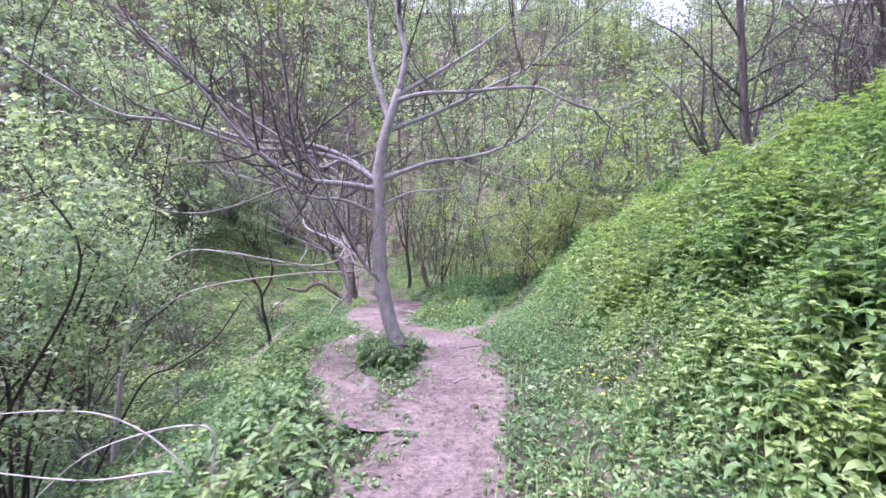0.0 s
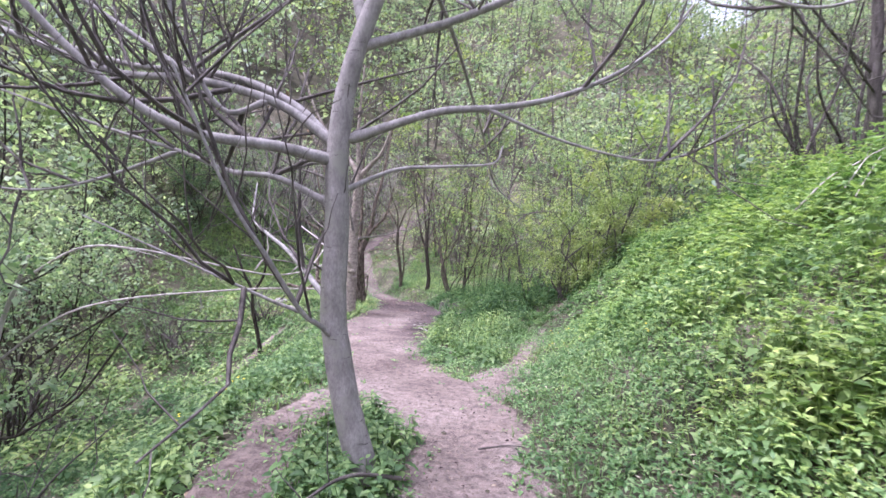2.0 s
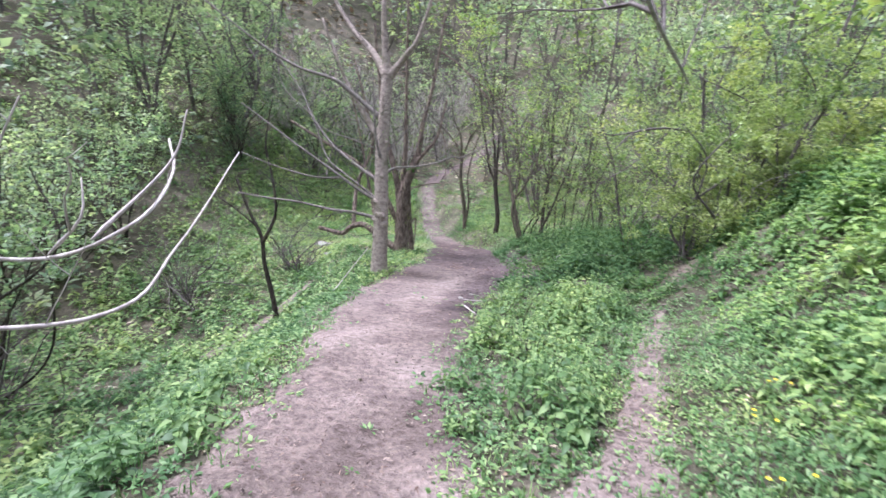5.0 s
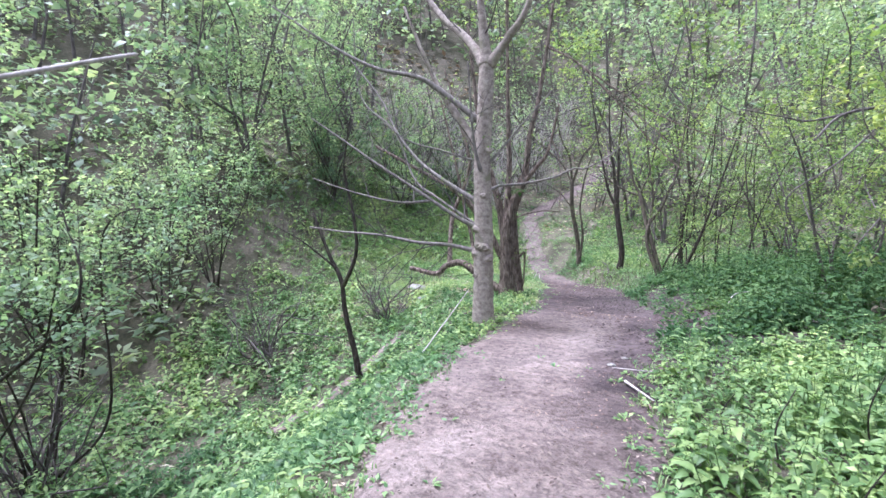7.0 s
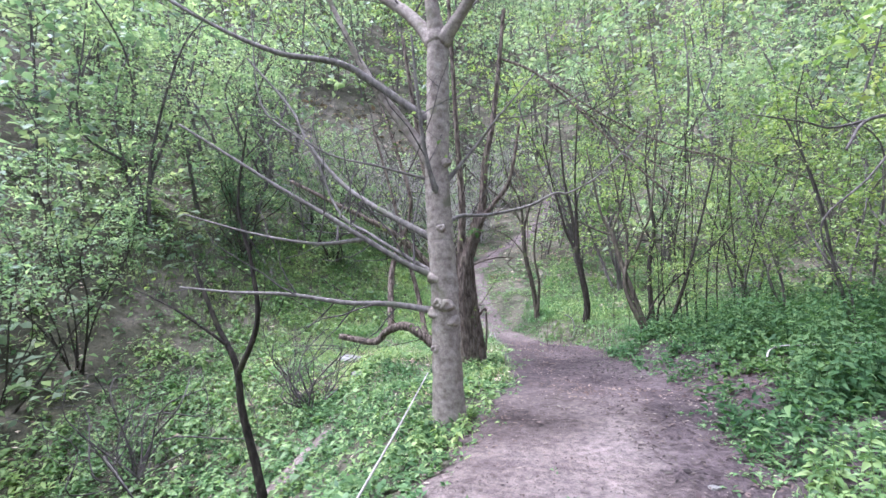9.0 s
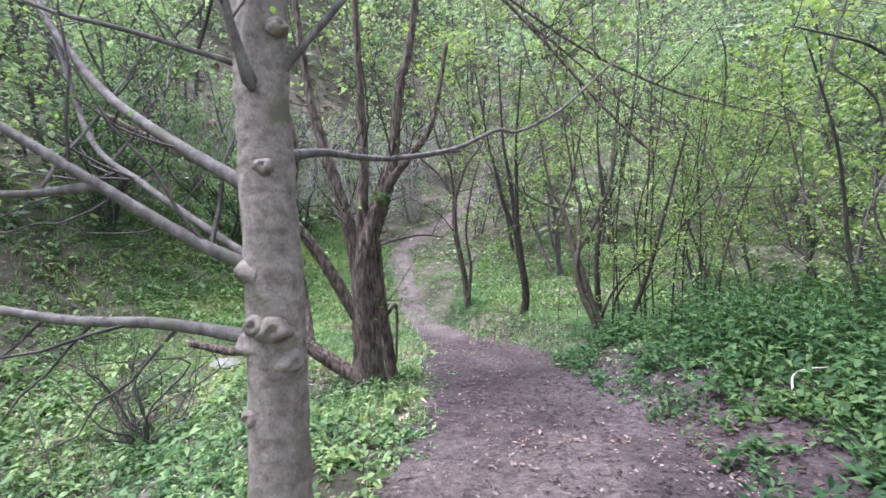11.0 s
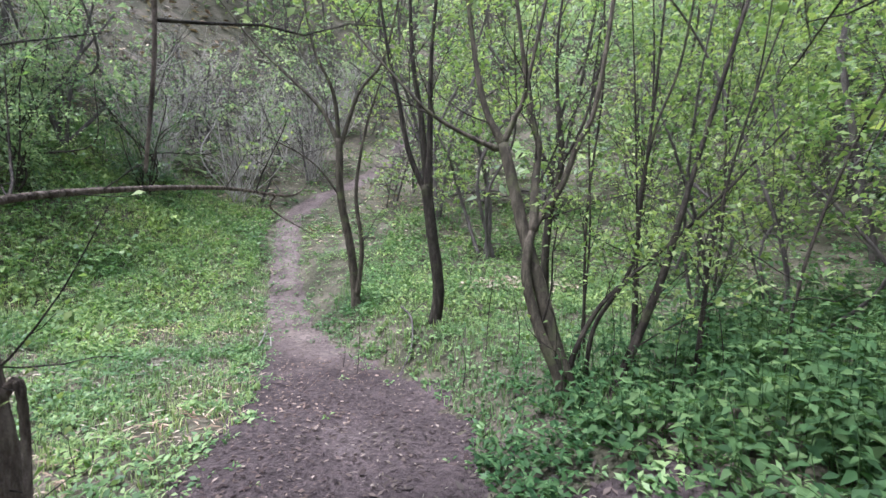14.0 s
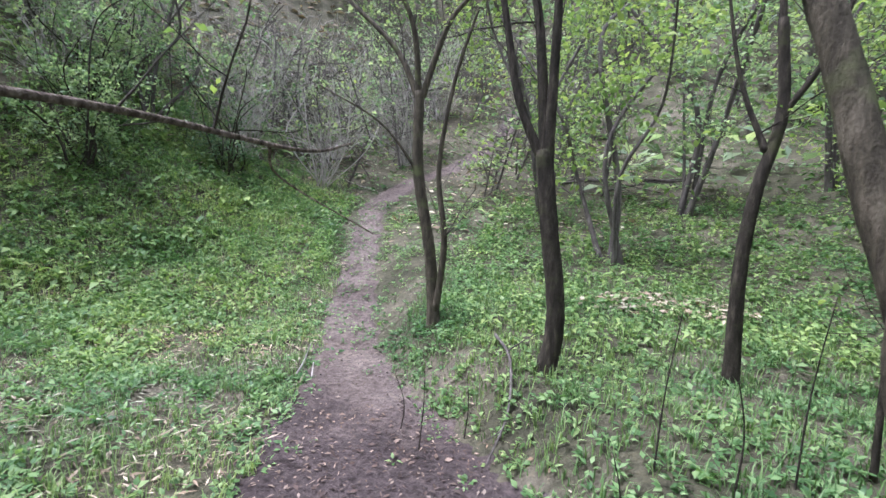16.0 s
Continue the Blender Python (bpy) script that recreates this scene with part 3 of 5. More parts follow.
def tree(label, trunk, r0, r1, limbs, bark, twig_bark=None, twigs=(2.5, 0.8, 0.008), fine=(3.0, 0.35, 0.004), leaf=None, flare=0.35, lumps=0.03,
         name="tree", category="tree", up=0.35, group="", limb_label="", limb_bark=None):
    """limbs: (points, r0, r1). twigs, fine: number per metre, length, radius. leaf: (per twig, size, material)."""
    base = trunk[0]
    e = root(name, (base[0], base[1], float(land(base[0], base[1]))), label, category, group)
    pts = [tuple(base[:2]) + (float(land(base[0], base[1])) - 0.08,)] + list(trunk[1:])
    rough = bark is BARK_FURROWED
    v, f = limb_mesh(pts, r0, r1, 32 if rough else 14, lumps * (0.3 if rough else 1), flare, 0.03 if rough else 0.07, 0.19 if rough else 0.0)
    child("trunk", v, f, bark, e)
    for points, a, b in limbs:
        v, f = limb_mesh(points, a, b, 24 if rough and a > 0.05 else 9, lumps * (0.3 if rough else 0.8), 0.0, 0.05, 0.10 if rough and a > 0.05 else 0.0, 0.0 if rough else (0.35 if a < 0.03 or bark is BARK_BUFF else 0.1))
        child("limb", v, f, limb_bark if limb_bark and a < 0.05 else bark, e, limb_label)
    lines = [p for p, a, b in limbs] or [trunk]
    p1, q1 = off_the_walk(*shoots(lines, twigs[0], twigs[1], twigs[2], up))
    p2, q2 = off_the_walk(*shoots(list(p1), fine[0], fine[1], fine[2], up))
    v, f = join(tubes(p1, q1, q1 * 0.35, 4), tubes(p2, q2, q2 * 0.4, 3))
    tagged(child("twig_mass", v, f, twig_bark or bark, e), kind="stuff")
    if leaf:
        lv, lf = leaves_on(p2, leaf[0], leaf[1])
        tagged(child("crown", lv, lf, leaf[2], e, smooth=False), kind="stuff")
    return e


def shrub(x, y, h, wide, stems, bark, leaf, label, per=7, twig_len=0.55, name="shrub", lean=(0, 0), category="shrub", bare=0.25, group="", density=4.0, thick=0.022):
    """Many-stemmed bush or small tree: arching stems, twigs, and leaves on the twigs."""
    z = float(land(x, y))
    e = root(name, (x, y, z), label, category, group)
    lines = []
    for k in range(stems):
        a = 6.283 * (k + rng.uniform(-0.3, 0.3)) / stems
        out = wide * rng.uniform(0.35, 1.0)
        top = h * rng.uniform(0.7, 1.05)
        o = np.array([math.cos(a), math.sin(a), 0])
        b = np.array([x, y, z - 0.05]) + o * rng.uniform(0.03, 0.22)
        s = np.array([lean[0], lean[1], 0])
        pts = [b, b + o * out * 0.2 + s * 0.15 + np.array([0, 0, top * 0.33]), b + o * out * 0.55 + s * 0.5 + np.array([0, 0, top * 0.7]), b + o * out + s + np.array([0, 0, top])]
        pts[1] = pts[1] + rng.normal(size=3) * 0.12 * wide
        pts[2] = pts[2] + rng.normal(size=3) * 0.20 * wide
        r = thick * rng.uniform(0.7, 1.5)
        v, f = limb_mesh(pts, r, r * 0.3, 6, 0.05, 0.3, 0.22)
        child("stem", v, f, bark, e)
        lines.append(np.array(pts))
    p1, q1 = shoots(lines, density, h * 0.30, 0.007, 0.25, 1.2, 6, bare)
    p2, q2 = shoots(list(p1), 4.0, twig_len, 0.0035, 0.1, 1.3, 3)
    v, f = join(tubes(p1, q1, q1 * 0.35, 3), tubes(p2[::3], q2[::3], q2[::3] * 0.4, 3))
    tagged(child("twig_mass", v, f, bark, e), kind="stuff")
    if leaf and per:
        lv, lf = leaves_on(p2, per, leaf[0], "flat", twig_len * 0.12)
        tagged(child("crown", lv, lf, leaf[1], e, smooth=False), kind="stuff")
    return e


# The grey tree beside the start of the path, leaning, with long bare limbs
tree("young smooth grey-barked tree, leaning, with bare arching limbs",
     [(-0.095, 5.45, 0.4), (-0.185, 5.45, 0.62), (-0.285, 5.45, 0.94), (-0.385, 5.46, 1.42), (-0.395, 5.46, 1.9), (-0.415, 5.46, 2.3), (-0.395, 5.46, 2.66), (-0.325, 5.47, 3.0), (-0.205, 5.5, 3.4)], 0.092, 0.048,
     [([(-0.205, 5.5, 3.4), (-0.145, 5.53, 3.79), (-0.205, 5.57, 4.05), (-0.285, 5.6, 4.6), (-0.245, 5.7, 5.4)], 0.040, 0.010),
      ([(-0.305, 5.5, 3.05), (-0.535, 5.63, 3.76), (-0.595, 5.77, 4.19), (-0.665, 5.9, 5.0)], 0.035, 0.009),
      ([(-0.415, 5.48, 2.36), (-0.745, 5.6, 2.64), (-1.225, 5.7, 2.83), (-1.975, 5.8, 2.91), (-2.675, 5.9, 3.1), (-3.375, 6.0, 3.32)], 0.034, 0.010),
      ([(-0.405, 5.46, 2.30), (-0.715, 5.32, 2.35), (-1.125, 5.2, 2.38), (-1.435, 5.08, 2.53), (-1.745, 4.95, 2.82), (-1.965, 4.82, 3.11), (-2.245, 4.6, 3.5)], 0.036, 0.011),
      ([(-0.425, 5.48, 2.05), (-0.825, 5.58, 2.2), (-1.165, 5.66, 2.23), (-1.565, 5.74, 2.35), (-2.225, 5.82, 2.51), (-3.255, 5.9, 2.8)], 0.022, 0.007),
      ([(-1.555, 5.74, 2.35), (-2.155, 5.73, 2.12), (-2.555, 5.67, 2.03), (-3.045, 5.6, 2.06)], 0.014, 0.005),
      ([(-0.385, 5.5, 1.40), (-0.625, 5.91, 1.48), (-1.065, 6.39, 1.70), (-1.495, 6.9, 1.82), (-1.825, 7.32, 1.95), (-1.945, 7.6, 2.3)], 0.024, 0.008),
      ([(-0.385, 5.46, 2.42), (0.125, 5.51, 2.62), (0.485, 5.57, 2.68), (0.825, 5.62, 2.77), (1.165, 5.68, 2.94), (1.435, 5.74, 3.16), (1.605, 5.8, 3.4)], 0.026, 0.006),
      ([(0.405, 5.55, 2.67), (0.855, 5.61, 2.52), (1.365, 5.68, 2.44), (1.675, 5.74, 2.53), (1.955, 5.8, 2.71)], 0.010, 0.004),
      ([(-0.405, 5.46, 2.12), (-0.105, 5.6, 2.29), (0.175, 5.7, 2.34), (0.475, 5.8, 2.39), (0.535, 5.9, 2.52)], 0.015, 0.005),
      ([(-0.245, 5.48, 3.28), (0.075, 5.45, 3.36), (0.545, 5.41, 3.37), (0.935, 5.37, 3.4), (1.315, 5.32, 3.39), (1.525, 5.28, 3.27), (1.945, 5.24, 3.14), (2.325, 5.2, 3.24)], 0.026, 0.006),
      ([(-0.345, 5.47, 2.95), (0.195, 5.64, 3.2), (0.755, 5.82, 3.53), (1.235, 6.01, 3.83), (1.955, 6.2, 4.4)], 0.030, 0.008),
      ([(-0.405, 5.46, 2.38), (-0.795, 5.47, 2.62), (-1.295, 5.44, 2.73), (-1.785, 5.41, 2.75), (-2.645, 5.39, 3.01), (-3.255, 5.36, 3.09), (-3.975, 5.33, 3.44), (-4.545, 5.3, 3.8)], 0.030, 0.008),
      ([(-0.845, 5.45, 2.62), (-1.065, 5.35, 2.55), (-1.285, 5.25, 2.97), (-1.365, 5.12, 3.57), (-1.375, 5.0, 4.2)], 0.018, 0.006),
      ([(-0.225, 5.5, 3.35), (0.295, 5.73, 3.74), (0.875, 5.97, 4.22), (1.505, 6.2, 4.9)], 0.026, 0.008),
      ([(-1.275, 5.4, 2.73), (-2.275, 5.4, 3.36), (-2.965, 5.4, 3.96), (-3.595, 5.4, 4.5)], 0.016, 0.006),
      ([(-0.345, 5.45, 1.26), (-0.415, 5.34, 1.37), (-0.495, 5.23, 1.47), (-0.605, 5.05, 1.75), (-0.745, 4.9, 2.05), (-0.945, 4.75, 2.6)], 0.018, 0.006),
      ([(-0.485, 5.24, 1.46), (-0.615, 5.19, 1.51), (-0.775, 5.12, 1.59), (-0.945, 5.06, 1.67), (-1.445, 4.9, 1.9)], 0.011, 0.004),
      ([(-0.185, 5.53, 3.7), (0.055, 6.6, 3.6), (0.355, 7.7, 3.0), (0.555, 8.3, 2.5), (0.965, 9.3, 2.28)], 0.020, 0.006)],
     BARK_GREY, BARK_TWIG, (4.4, 1.3, 0.014), (4.0, 0.55, 0.006), None, 0.25, 0.02, up=0.5, limb_bark=BARK_PALE)

# The buff tree where the path bends
buff = tree("upright buff-barked tree with knots and long bare limbs at the path",
     [(-2.94, 15.1, -0.4), (-2.94, 15.1, 0.21), (-2.93, 15.1, 0.78), (-2.95, 15.1, 1.35), (-2.96, 15.1, 1.93), (-2.93, 15.1, 2.4), (-2.89, 15.1, 3.3)], 0.150, 0.105,
     [([(-2.90, 15.1, 3.2), (-3.24, 15.23, 3.64), (-3.75, 15.37, 4.12), (-4.3, 15.5, 4.9), (-4.8, 15.7, 6.0)], 0.075, 0.02),
      ([(-2.89, 15.1, 3.2), (-2.93, 15.05, 3.71), (-2.96, 15.0, 4.4), (-2.9, 15.0, 6.0)], 0.085, 0.02),
      ([(-2.87, 15.1, 3.2), (-2.56, 15.03, 3.52), (-2.27, 14.97, 3.9), (-1.9, 14.9, 5.0)], 0.070, 0.02),
      ([(-2.98, 15.1, 0.60), (-3.46, 15.02, 0.69), (-3.94, 14.94, 0.72), (-4.56, 14.86, 0.82), (-5.22, 14.78, 0.86), (-5.8, 14.7, 0.93)], 0.034, 0.011),
      ([(-2.97, 15.1, 0.92), (-3.28, 15.0, 1.09), (-3.67, 14.9, 1.35), (-4.03, 14.8, 1.6), (-4.52, 14.7, 1.92), (-4.96, 14.6, 2.23), (-5.5, 14.5, 2.6)], 0.034, 0.012),
      ([(-3.67, 14.9, 1.35), (-4.06, 14.82, 1.32), (-4.44, 14.75, 1.37), (-4.97, 14.68, 1.5), (-5.6, 14.6, 1.70)], 0.022, 0.008),
      ([(-2.99, 15.12, 1.3), (-3.7, 15.28, 1.68), (-4.18, 15.41, 2.0), (-4.65, 15.54, 2.49), (-4.99, 15.67, 3.02), (-5.7, 15.8, 3.8)], 0.036, 0.012),
      ([(-2.97, 15.1, 1.88), (-3.51, 15.0, 2.06), (-4.1, 14.9, 2.26), (-4.7, 14.8, 2.75)], 0.016, 0.006),
      ([(-2.96, 15.1, 2.0), (-3.3, 15.1, 2.5), (-3.52, 15.1, 2.81), (-3.8, 15.1, 3.3), (-4.2, 15.1, 4.2)], 0.070, 0.02),
      ([(-2.88, 15.1, 1.85), (-2.59, 15.17, 2.18), (-2.37, 15.23, 2.45), (-2.0, 15.3, 2.85)], 0.020, 0.008),
      ([(-2.37, 15.23, 2.45), (-1.99, 15.3, 2.47), (-1.70, 15.4, 2.6)], 0.009, 0.004),
      ([(-2.88, 15.14, 1.48), (-2.86, 15.55, 1.56), (-2.78, 15.9, 1.58), (-2.65, 16.15, 1.60), (-2.4, 16.4, 1.66), (-2.2, 16.5, 1.72), (-1.95, 16.6, 1.84), (-1.8, 16.7, 1.84), (-1.5, 16.85, 2.0), (-1.24, 17.0, 2.24), (-0.86, 17.2, 2.6)], 0.024, 0.008),
      ([(-2.98, 15.1, 2.45), (-3.58, 15.0, 2.93), (-3.9, 14.9, 3.13), (-4.55, 14.8, 3.31), (-5.32, 14.7, 3.73), (-6.3, 14.6, 4.4)], 0.045, 0.014),
      ([(-2.98, 15.1, 0.95), (-3.76, 15.26, 1.39), (-4.25, 15.42, 1.7), (-4.7, 15.58, 2.5), (-5.47, 15.74, 3.16), (-5.7, 15.9, 4.5)], 0.022, 0.008),
      ([(-2.93, 14.97, 1.75), (-2.99, 14.88, 2.1), (-3.02, 14.85, 2.5), (-3.05, 14.8, 3.2)], 0.026, 0.012)],
     BARK_BUFF, BARK_TWIG, (3.6, 1.0, 0.010), (3.0, 0.45, 0.0045), (3, 0.045, LEAF_BRIGHT), 0.30, 0.03, up=0.3, limb_bark=BARK_LIMB)


def knot(thing, at, out, size):
    """A healed branch scar: a raised lumpy collar round a sunken eye, bulging from the bark."""
    o = unit(np.array(out, float))
    s = unit(np.cross(o, np.array([0, 0, 1.0])))
    w = np.cross(s, o)
    rings = ((1.6, -1.10), (1.35, -0.35), (1.05, 0.22), (0.75, 0.42), (0.48, 0.42), (0.25, 0.16), (0.06, 0.10))
    a = np.arange(16) * 2 * math.pi / 16
    v = []
    for r, h in rings:
        k = size * r * (1 + 0.10 * np.sin(3 * a + 5 * at[2]) + 0.06 * np.sin(5 * a + at[0]))
        v.append(np.array(at) + s * (k * np.cos(a))[:, None] + w * (0.8 * k * np.sin(a))[:, None] + o * (size * h * (1 + 0.25 * np.sin(2 * a + 1)))[:, None])
    i, j = np.meshgrid(np.arange(len(rings) - 1), np.arange(16), indexing="ij")
    q = np.stack([i * 16 + j, i * 16 + (j + 1) % 16, (i + 1) * 16 + (j + 1) % 16, (i + 1) * 16 + j], -1).reshape(-1, 4)
    child("knot", np.vstack(v), q, BARK_BUFF, thing, "swollen ring-shaped branch scar")


for at, out, size in (((-2.87, 14.965, 0.68), (0.45, -0.9, 0.1), 0.060), ((-2.96, 14.955, 0.70), (-0.1, -1, 0.15), 0.050), ((-2.81, 15.02, 0.52), (0.9, -0.5, -0.1), 0.050), ((-3.06, 15.02, 0.60), (-0.9, -0.4, 0), 0.055),
                      ((-2.90, 14.975, 1.42), (0.3, -1, 0.2), 0.035), ((-3.05, 15.02, 0.95), (-0.9, -0.4, 0.3), 0.055), ((-2.82, 15.03, 2.05), (0.8, -0.5, 0.2), 0.035), ((-3.02, 14.985, 0.26), (-0.5, -0.9, 0), 0.045)):
    knot(buff, at, out, size)

# The furrowed many-stemmed tree just past it
tree("old furrowed brown-barked tree with several stems and low bent limb",
     [(-3.62, 18.4, -0.82), (-3.65, 18.4, -0.07), (-3.66, 18.4, 0.42), (-3.61, 18.4, 0.95), (-3.46, 18.44, 1.41), (-3.33, 18.48, 1.80)], 0.165, 0.085,
     [([(-3.40, 18.46, 1.60), (-3.3, 18.5, 1.91), (-3.22, 18.55, 2.69), (-3.05, 18.6, 3.47), (-2.8, 18.6, 5.2)], 0.080, 0.03),
      ([(-3.68, 18.4, 0.8), (-3.66, 18.4, 1.3), (-3.62, 18.4, 1.91), (-3.64, 18.4, 2.65), (-3.66, 18.4, 3.39), (-3.7, 18.4, 5.5)], 0.075, 0.03),
      ([(-3.72, 18.4, 0.5), (-3.85, 18.42, 1.22), (-4.09, 18.45, 1.98), (-4.28, 18.48, 2.6), (-4.37, 18.5, 3.16), (-4.6, 18.5, 5.0)], 0.085, 0.03),
      ([(-3.74, 18.4, 0.05), (-4.13, 18.27, 0.8), (-4.47, 18.15, 1.29), (-4.87, 18.02, 1.62), (-5.28, 17.9, 1.86), (-6.4, 17.6, 2.5)], 0.075, 0.03),
      ([(-4.40, 18.5, -0.30), (-4.65, 18.8, 0.49), (-4.84, 18.8, 1.26), (-5.03, 18.8, 2.13), (-5.4, 18.8, 3.6)], 0.050, 0.02),
      ([(-5.05, 18.46, -0.15), (-5.19, 18.97, 0.93), (-4.8, 19.05, 2.05), (-5.1, 19.12, 3.24), (-5.5, 19.2, 4.4)], 0.060, 0.02),
      ([(-3.66, 18.4, -0.72), (-4.21, 18.42, -0.41), (-4.71, 18.44, -0.1), (-5.13, 18.46, -0.19), (-5.4, 18.48, -0.39), (-6.1, 18.5, -0.30)], 0.095, 0.05),
      ([(-3.47, 18.84, -0.85), (-3.51, 18.82, -0.40), (-3.57, 18.80, 0.11), (-3.60, 18.78, 0.55), (-3.62, 18.76, 1.0)], 0.074, 0.062),
      ([(-3.60, 18.78, 0.02), (-3.48, 18.76, 0.07), (-3.38, 18.76, 0.17), (-3.375, 18.77, -0.15), (-3.40, 18.78, -0.55)], 0.026, 0.016),
      ([(-3.60, 18.40, 0.40), (-3.66, 18.60, 0.22), (-3.64, 18.76, 0.18)], 0.022, 0.016),
      ([(-3.44, 18.44, 1.45), (-3.28, 18.40, 1.70), (-3.08, 18.38, 1.93), (-2.80, 18.38, 2.30), (-2.6, 18.4, 3.2)], 0.062, 0.02),
      ([(-3.60, 18.5, 0.85), (-3.6, 19.3, 0.96), (-3.45, 20.6, 1.02), (-3.30, 21.8, 0.97), (-3.40, 22.7, 1.10)], 0.024, 0.008),
      ([(-2.92, 18.6, 4.4), (-2.3, 18.5, 4.0), (-1.6, 18.5, 3.25), (-0.9, 18.5, 2.4), (-0.37, 18.5, 1.86)], 0.024, 0.012),
      ([(-0.6, 18.5, 2.05), (0.0, 18.55, 1.62), (0.68, 18.6, 1.43)], 0.008, 0.004),
      ([(-2.0, 18.5, 3.68), (-1.2, 18.55, 2.95), (-0.5, 18.6, 2.3), (0.1, 18.6, 1.9)], 0.013, 0.006),
      ([(-2.3, 18.5, 4.0), (-1.2, 18.6, 3.15), (-0.3, 18.6, 2.62), (0.3, 18.7, 2.42), (1.0, 18.7, 2.2), (1.8, 18.7, 1.8)], 0.017, 0.007),
      ([(-3.33, 21.5, 0.98), (-3.5, 21.9, 0.80), (-3.1, 22.4, 0.45)], 0.010, 0.004),
      ([(-2.72, 18.38, 2.5), (-2.60, 18.42, 2.2), (-2.55, 18.45, 1.8), (-2.55, 18.46, 1.45), (-2.57, 18.42, 1.05)], 0.013, 0.006)],
     BARK_FURROWED, BARK_DARK, (2.8, 0.9, 0.008), (3.2, 0.42, 0.004), (7, 0.055, LEAF_BRIGHT), 0.3, 0.06)

# Slender trees round the clearing
tree("slender dark-barked sapling forked low, on the ravine side",
     [(-5.54, 15.6, -2.1), (-5.65, 15.6, -1.45), (-5.84, 15.6, -0.71), (-5.91, 15.6, -0.12), (-6.18, 15.6, 0.38), (-6.5, 15.6, 1.1)], 0.062, 0.025,
     [([(-5.88, 15.6, -0.25), (-5.56, 15.6, 0.41), (-5.61, 15.6, 1.15), (-5.77, 15.6, 1.9), (-5.6, 15.6, 2.8)], 0.04, 0.01),
      ([(-6.0, 15.6, 0.1), (-6.5, 15.3, 0.6), (-7.1, 15.2, 0.9)], 0.02, 0.008)], BARK_DARK, None, (3, 0.7, 0.008), (3, 0.4, 0.004), (3, 0.05, LEAF_PALE))
tree("slender brown-stemmed small tree beside the clearing path",
     [(-3.22, 24.8, -0.9), (-3.31, 24.8, -0.02), (-3.5, 24.8, 1.0), (-3.52, 24.8, 1.91)], 0.075, 0.06,
     [([(-3.52, 24.8, 1.8), (-3.84, 24.87, 2.4), (-4.42, 24.93, 2.95), (-4.96, 25.0, 3.44), (-5.6, 25, 4.2)], 0.04, 0.012),
      ([(-3.52, 24.8, 1.8), (-3.59, 24.7, 2.61), (-3.89, 24.6, 3.33), (-4.1, 24.6, 4.5)], 0.04, 0.012),
      ([(-3.5, 24.8, 1.8), (-3.2, 24.8, 2.65), (-2.8, 24.8, 3.2), (-2.5, 24.8, 4.4)], 0.04, 0.012),
      ([(-3.20, 24.75, -0.7), (-3.13, 24.75, 0.17), (-3.23, 24.75, 1.01), (-3.09, 24.75, 2.0), (-2.85, 24.75, 2.8)], 0.045, 0.015),
      ([(-3.45, 24.8, 0.9), (-3.9, 24.6, 1.5), (-4.6, 24.4, 1.9)], 0.02, 0.006)],
     BARK_OLIVE, BARK_TWIG, (2.2, 0.9, 0.008), (3, 0.4, 0.004), (9, 0.045, LEAF_BRIGHT))
tree("dark-stemmed small tree splitting into three upright stems",
     [(-1.85, 23.5, -0.95), (-1.79, 23.5, -0.29), (-1.9, 23.5, 0.5), (-1.99, 23.5, 1.15)], 0.085, 0.075,
     [([(-1.97, 23.5, 1.0), (-2.23, 23.5, 1.58), (-2.39, 23.5, 2.3), (-2.55, 23.5, 2.99), (-2.8, 23.5, 4.5)], 0.045, 0.015),
      ([(-1.97, 23.5, 1.0), (-2.08, 23.55, 2.06), (-2.23, 23.6, 3.03), (-2.3, 23.6, 4.8)], 0.055, 0.015),
      ([(-1.95, 23.5, 1.0), (-1.95, 23.45, 2.04), (-1.94, 23.4, 2.97), (-1.8, 23.3, 4.6)], 0.050, 0.015)],
     BARK_DARK, None, (2.2, 0.9, 0.009), (3.2, 0.45, 0.004), (10, 0.045, LEAF_BRIGHT))
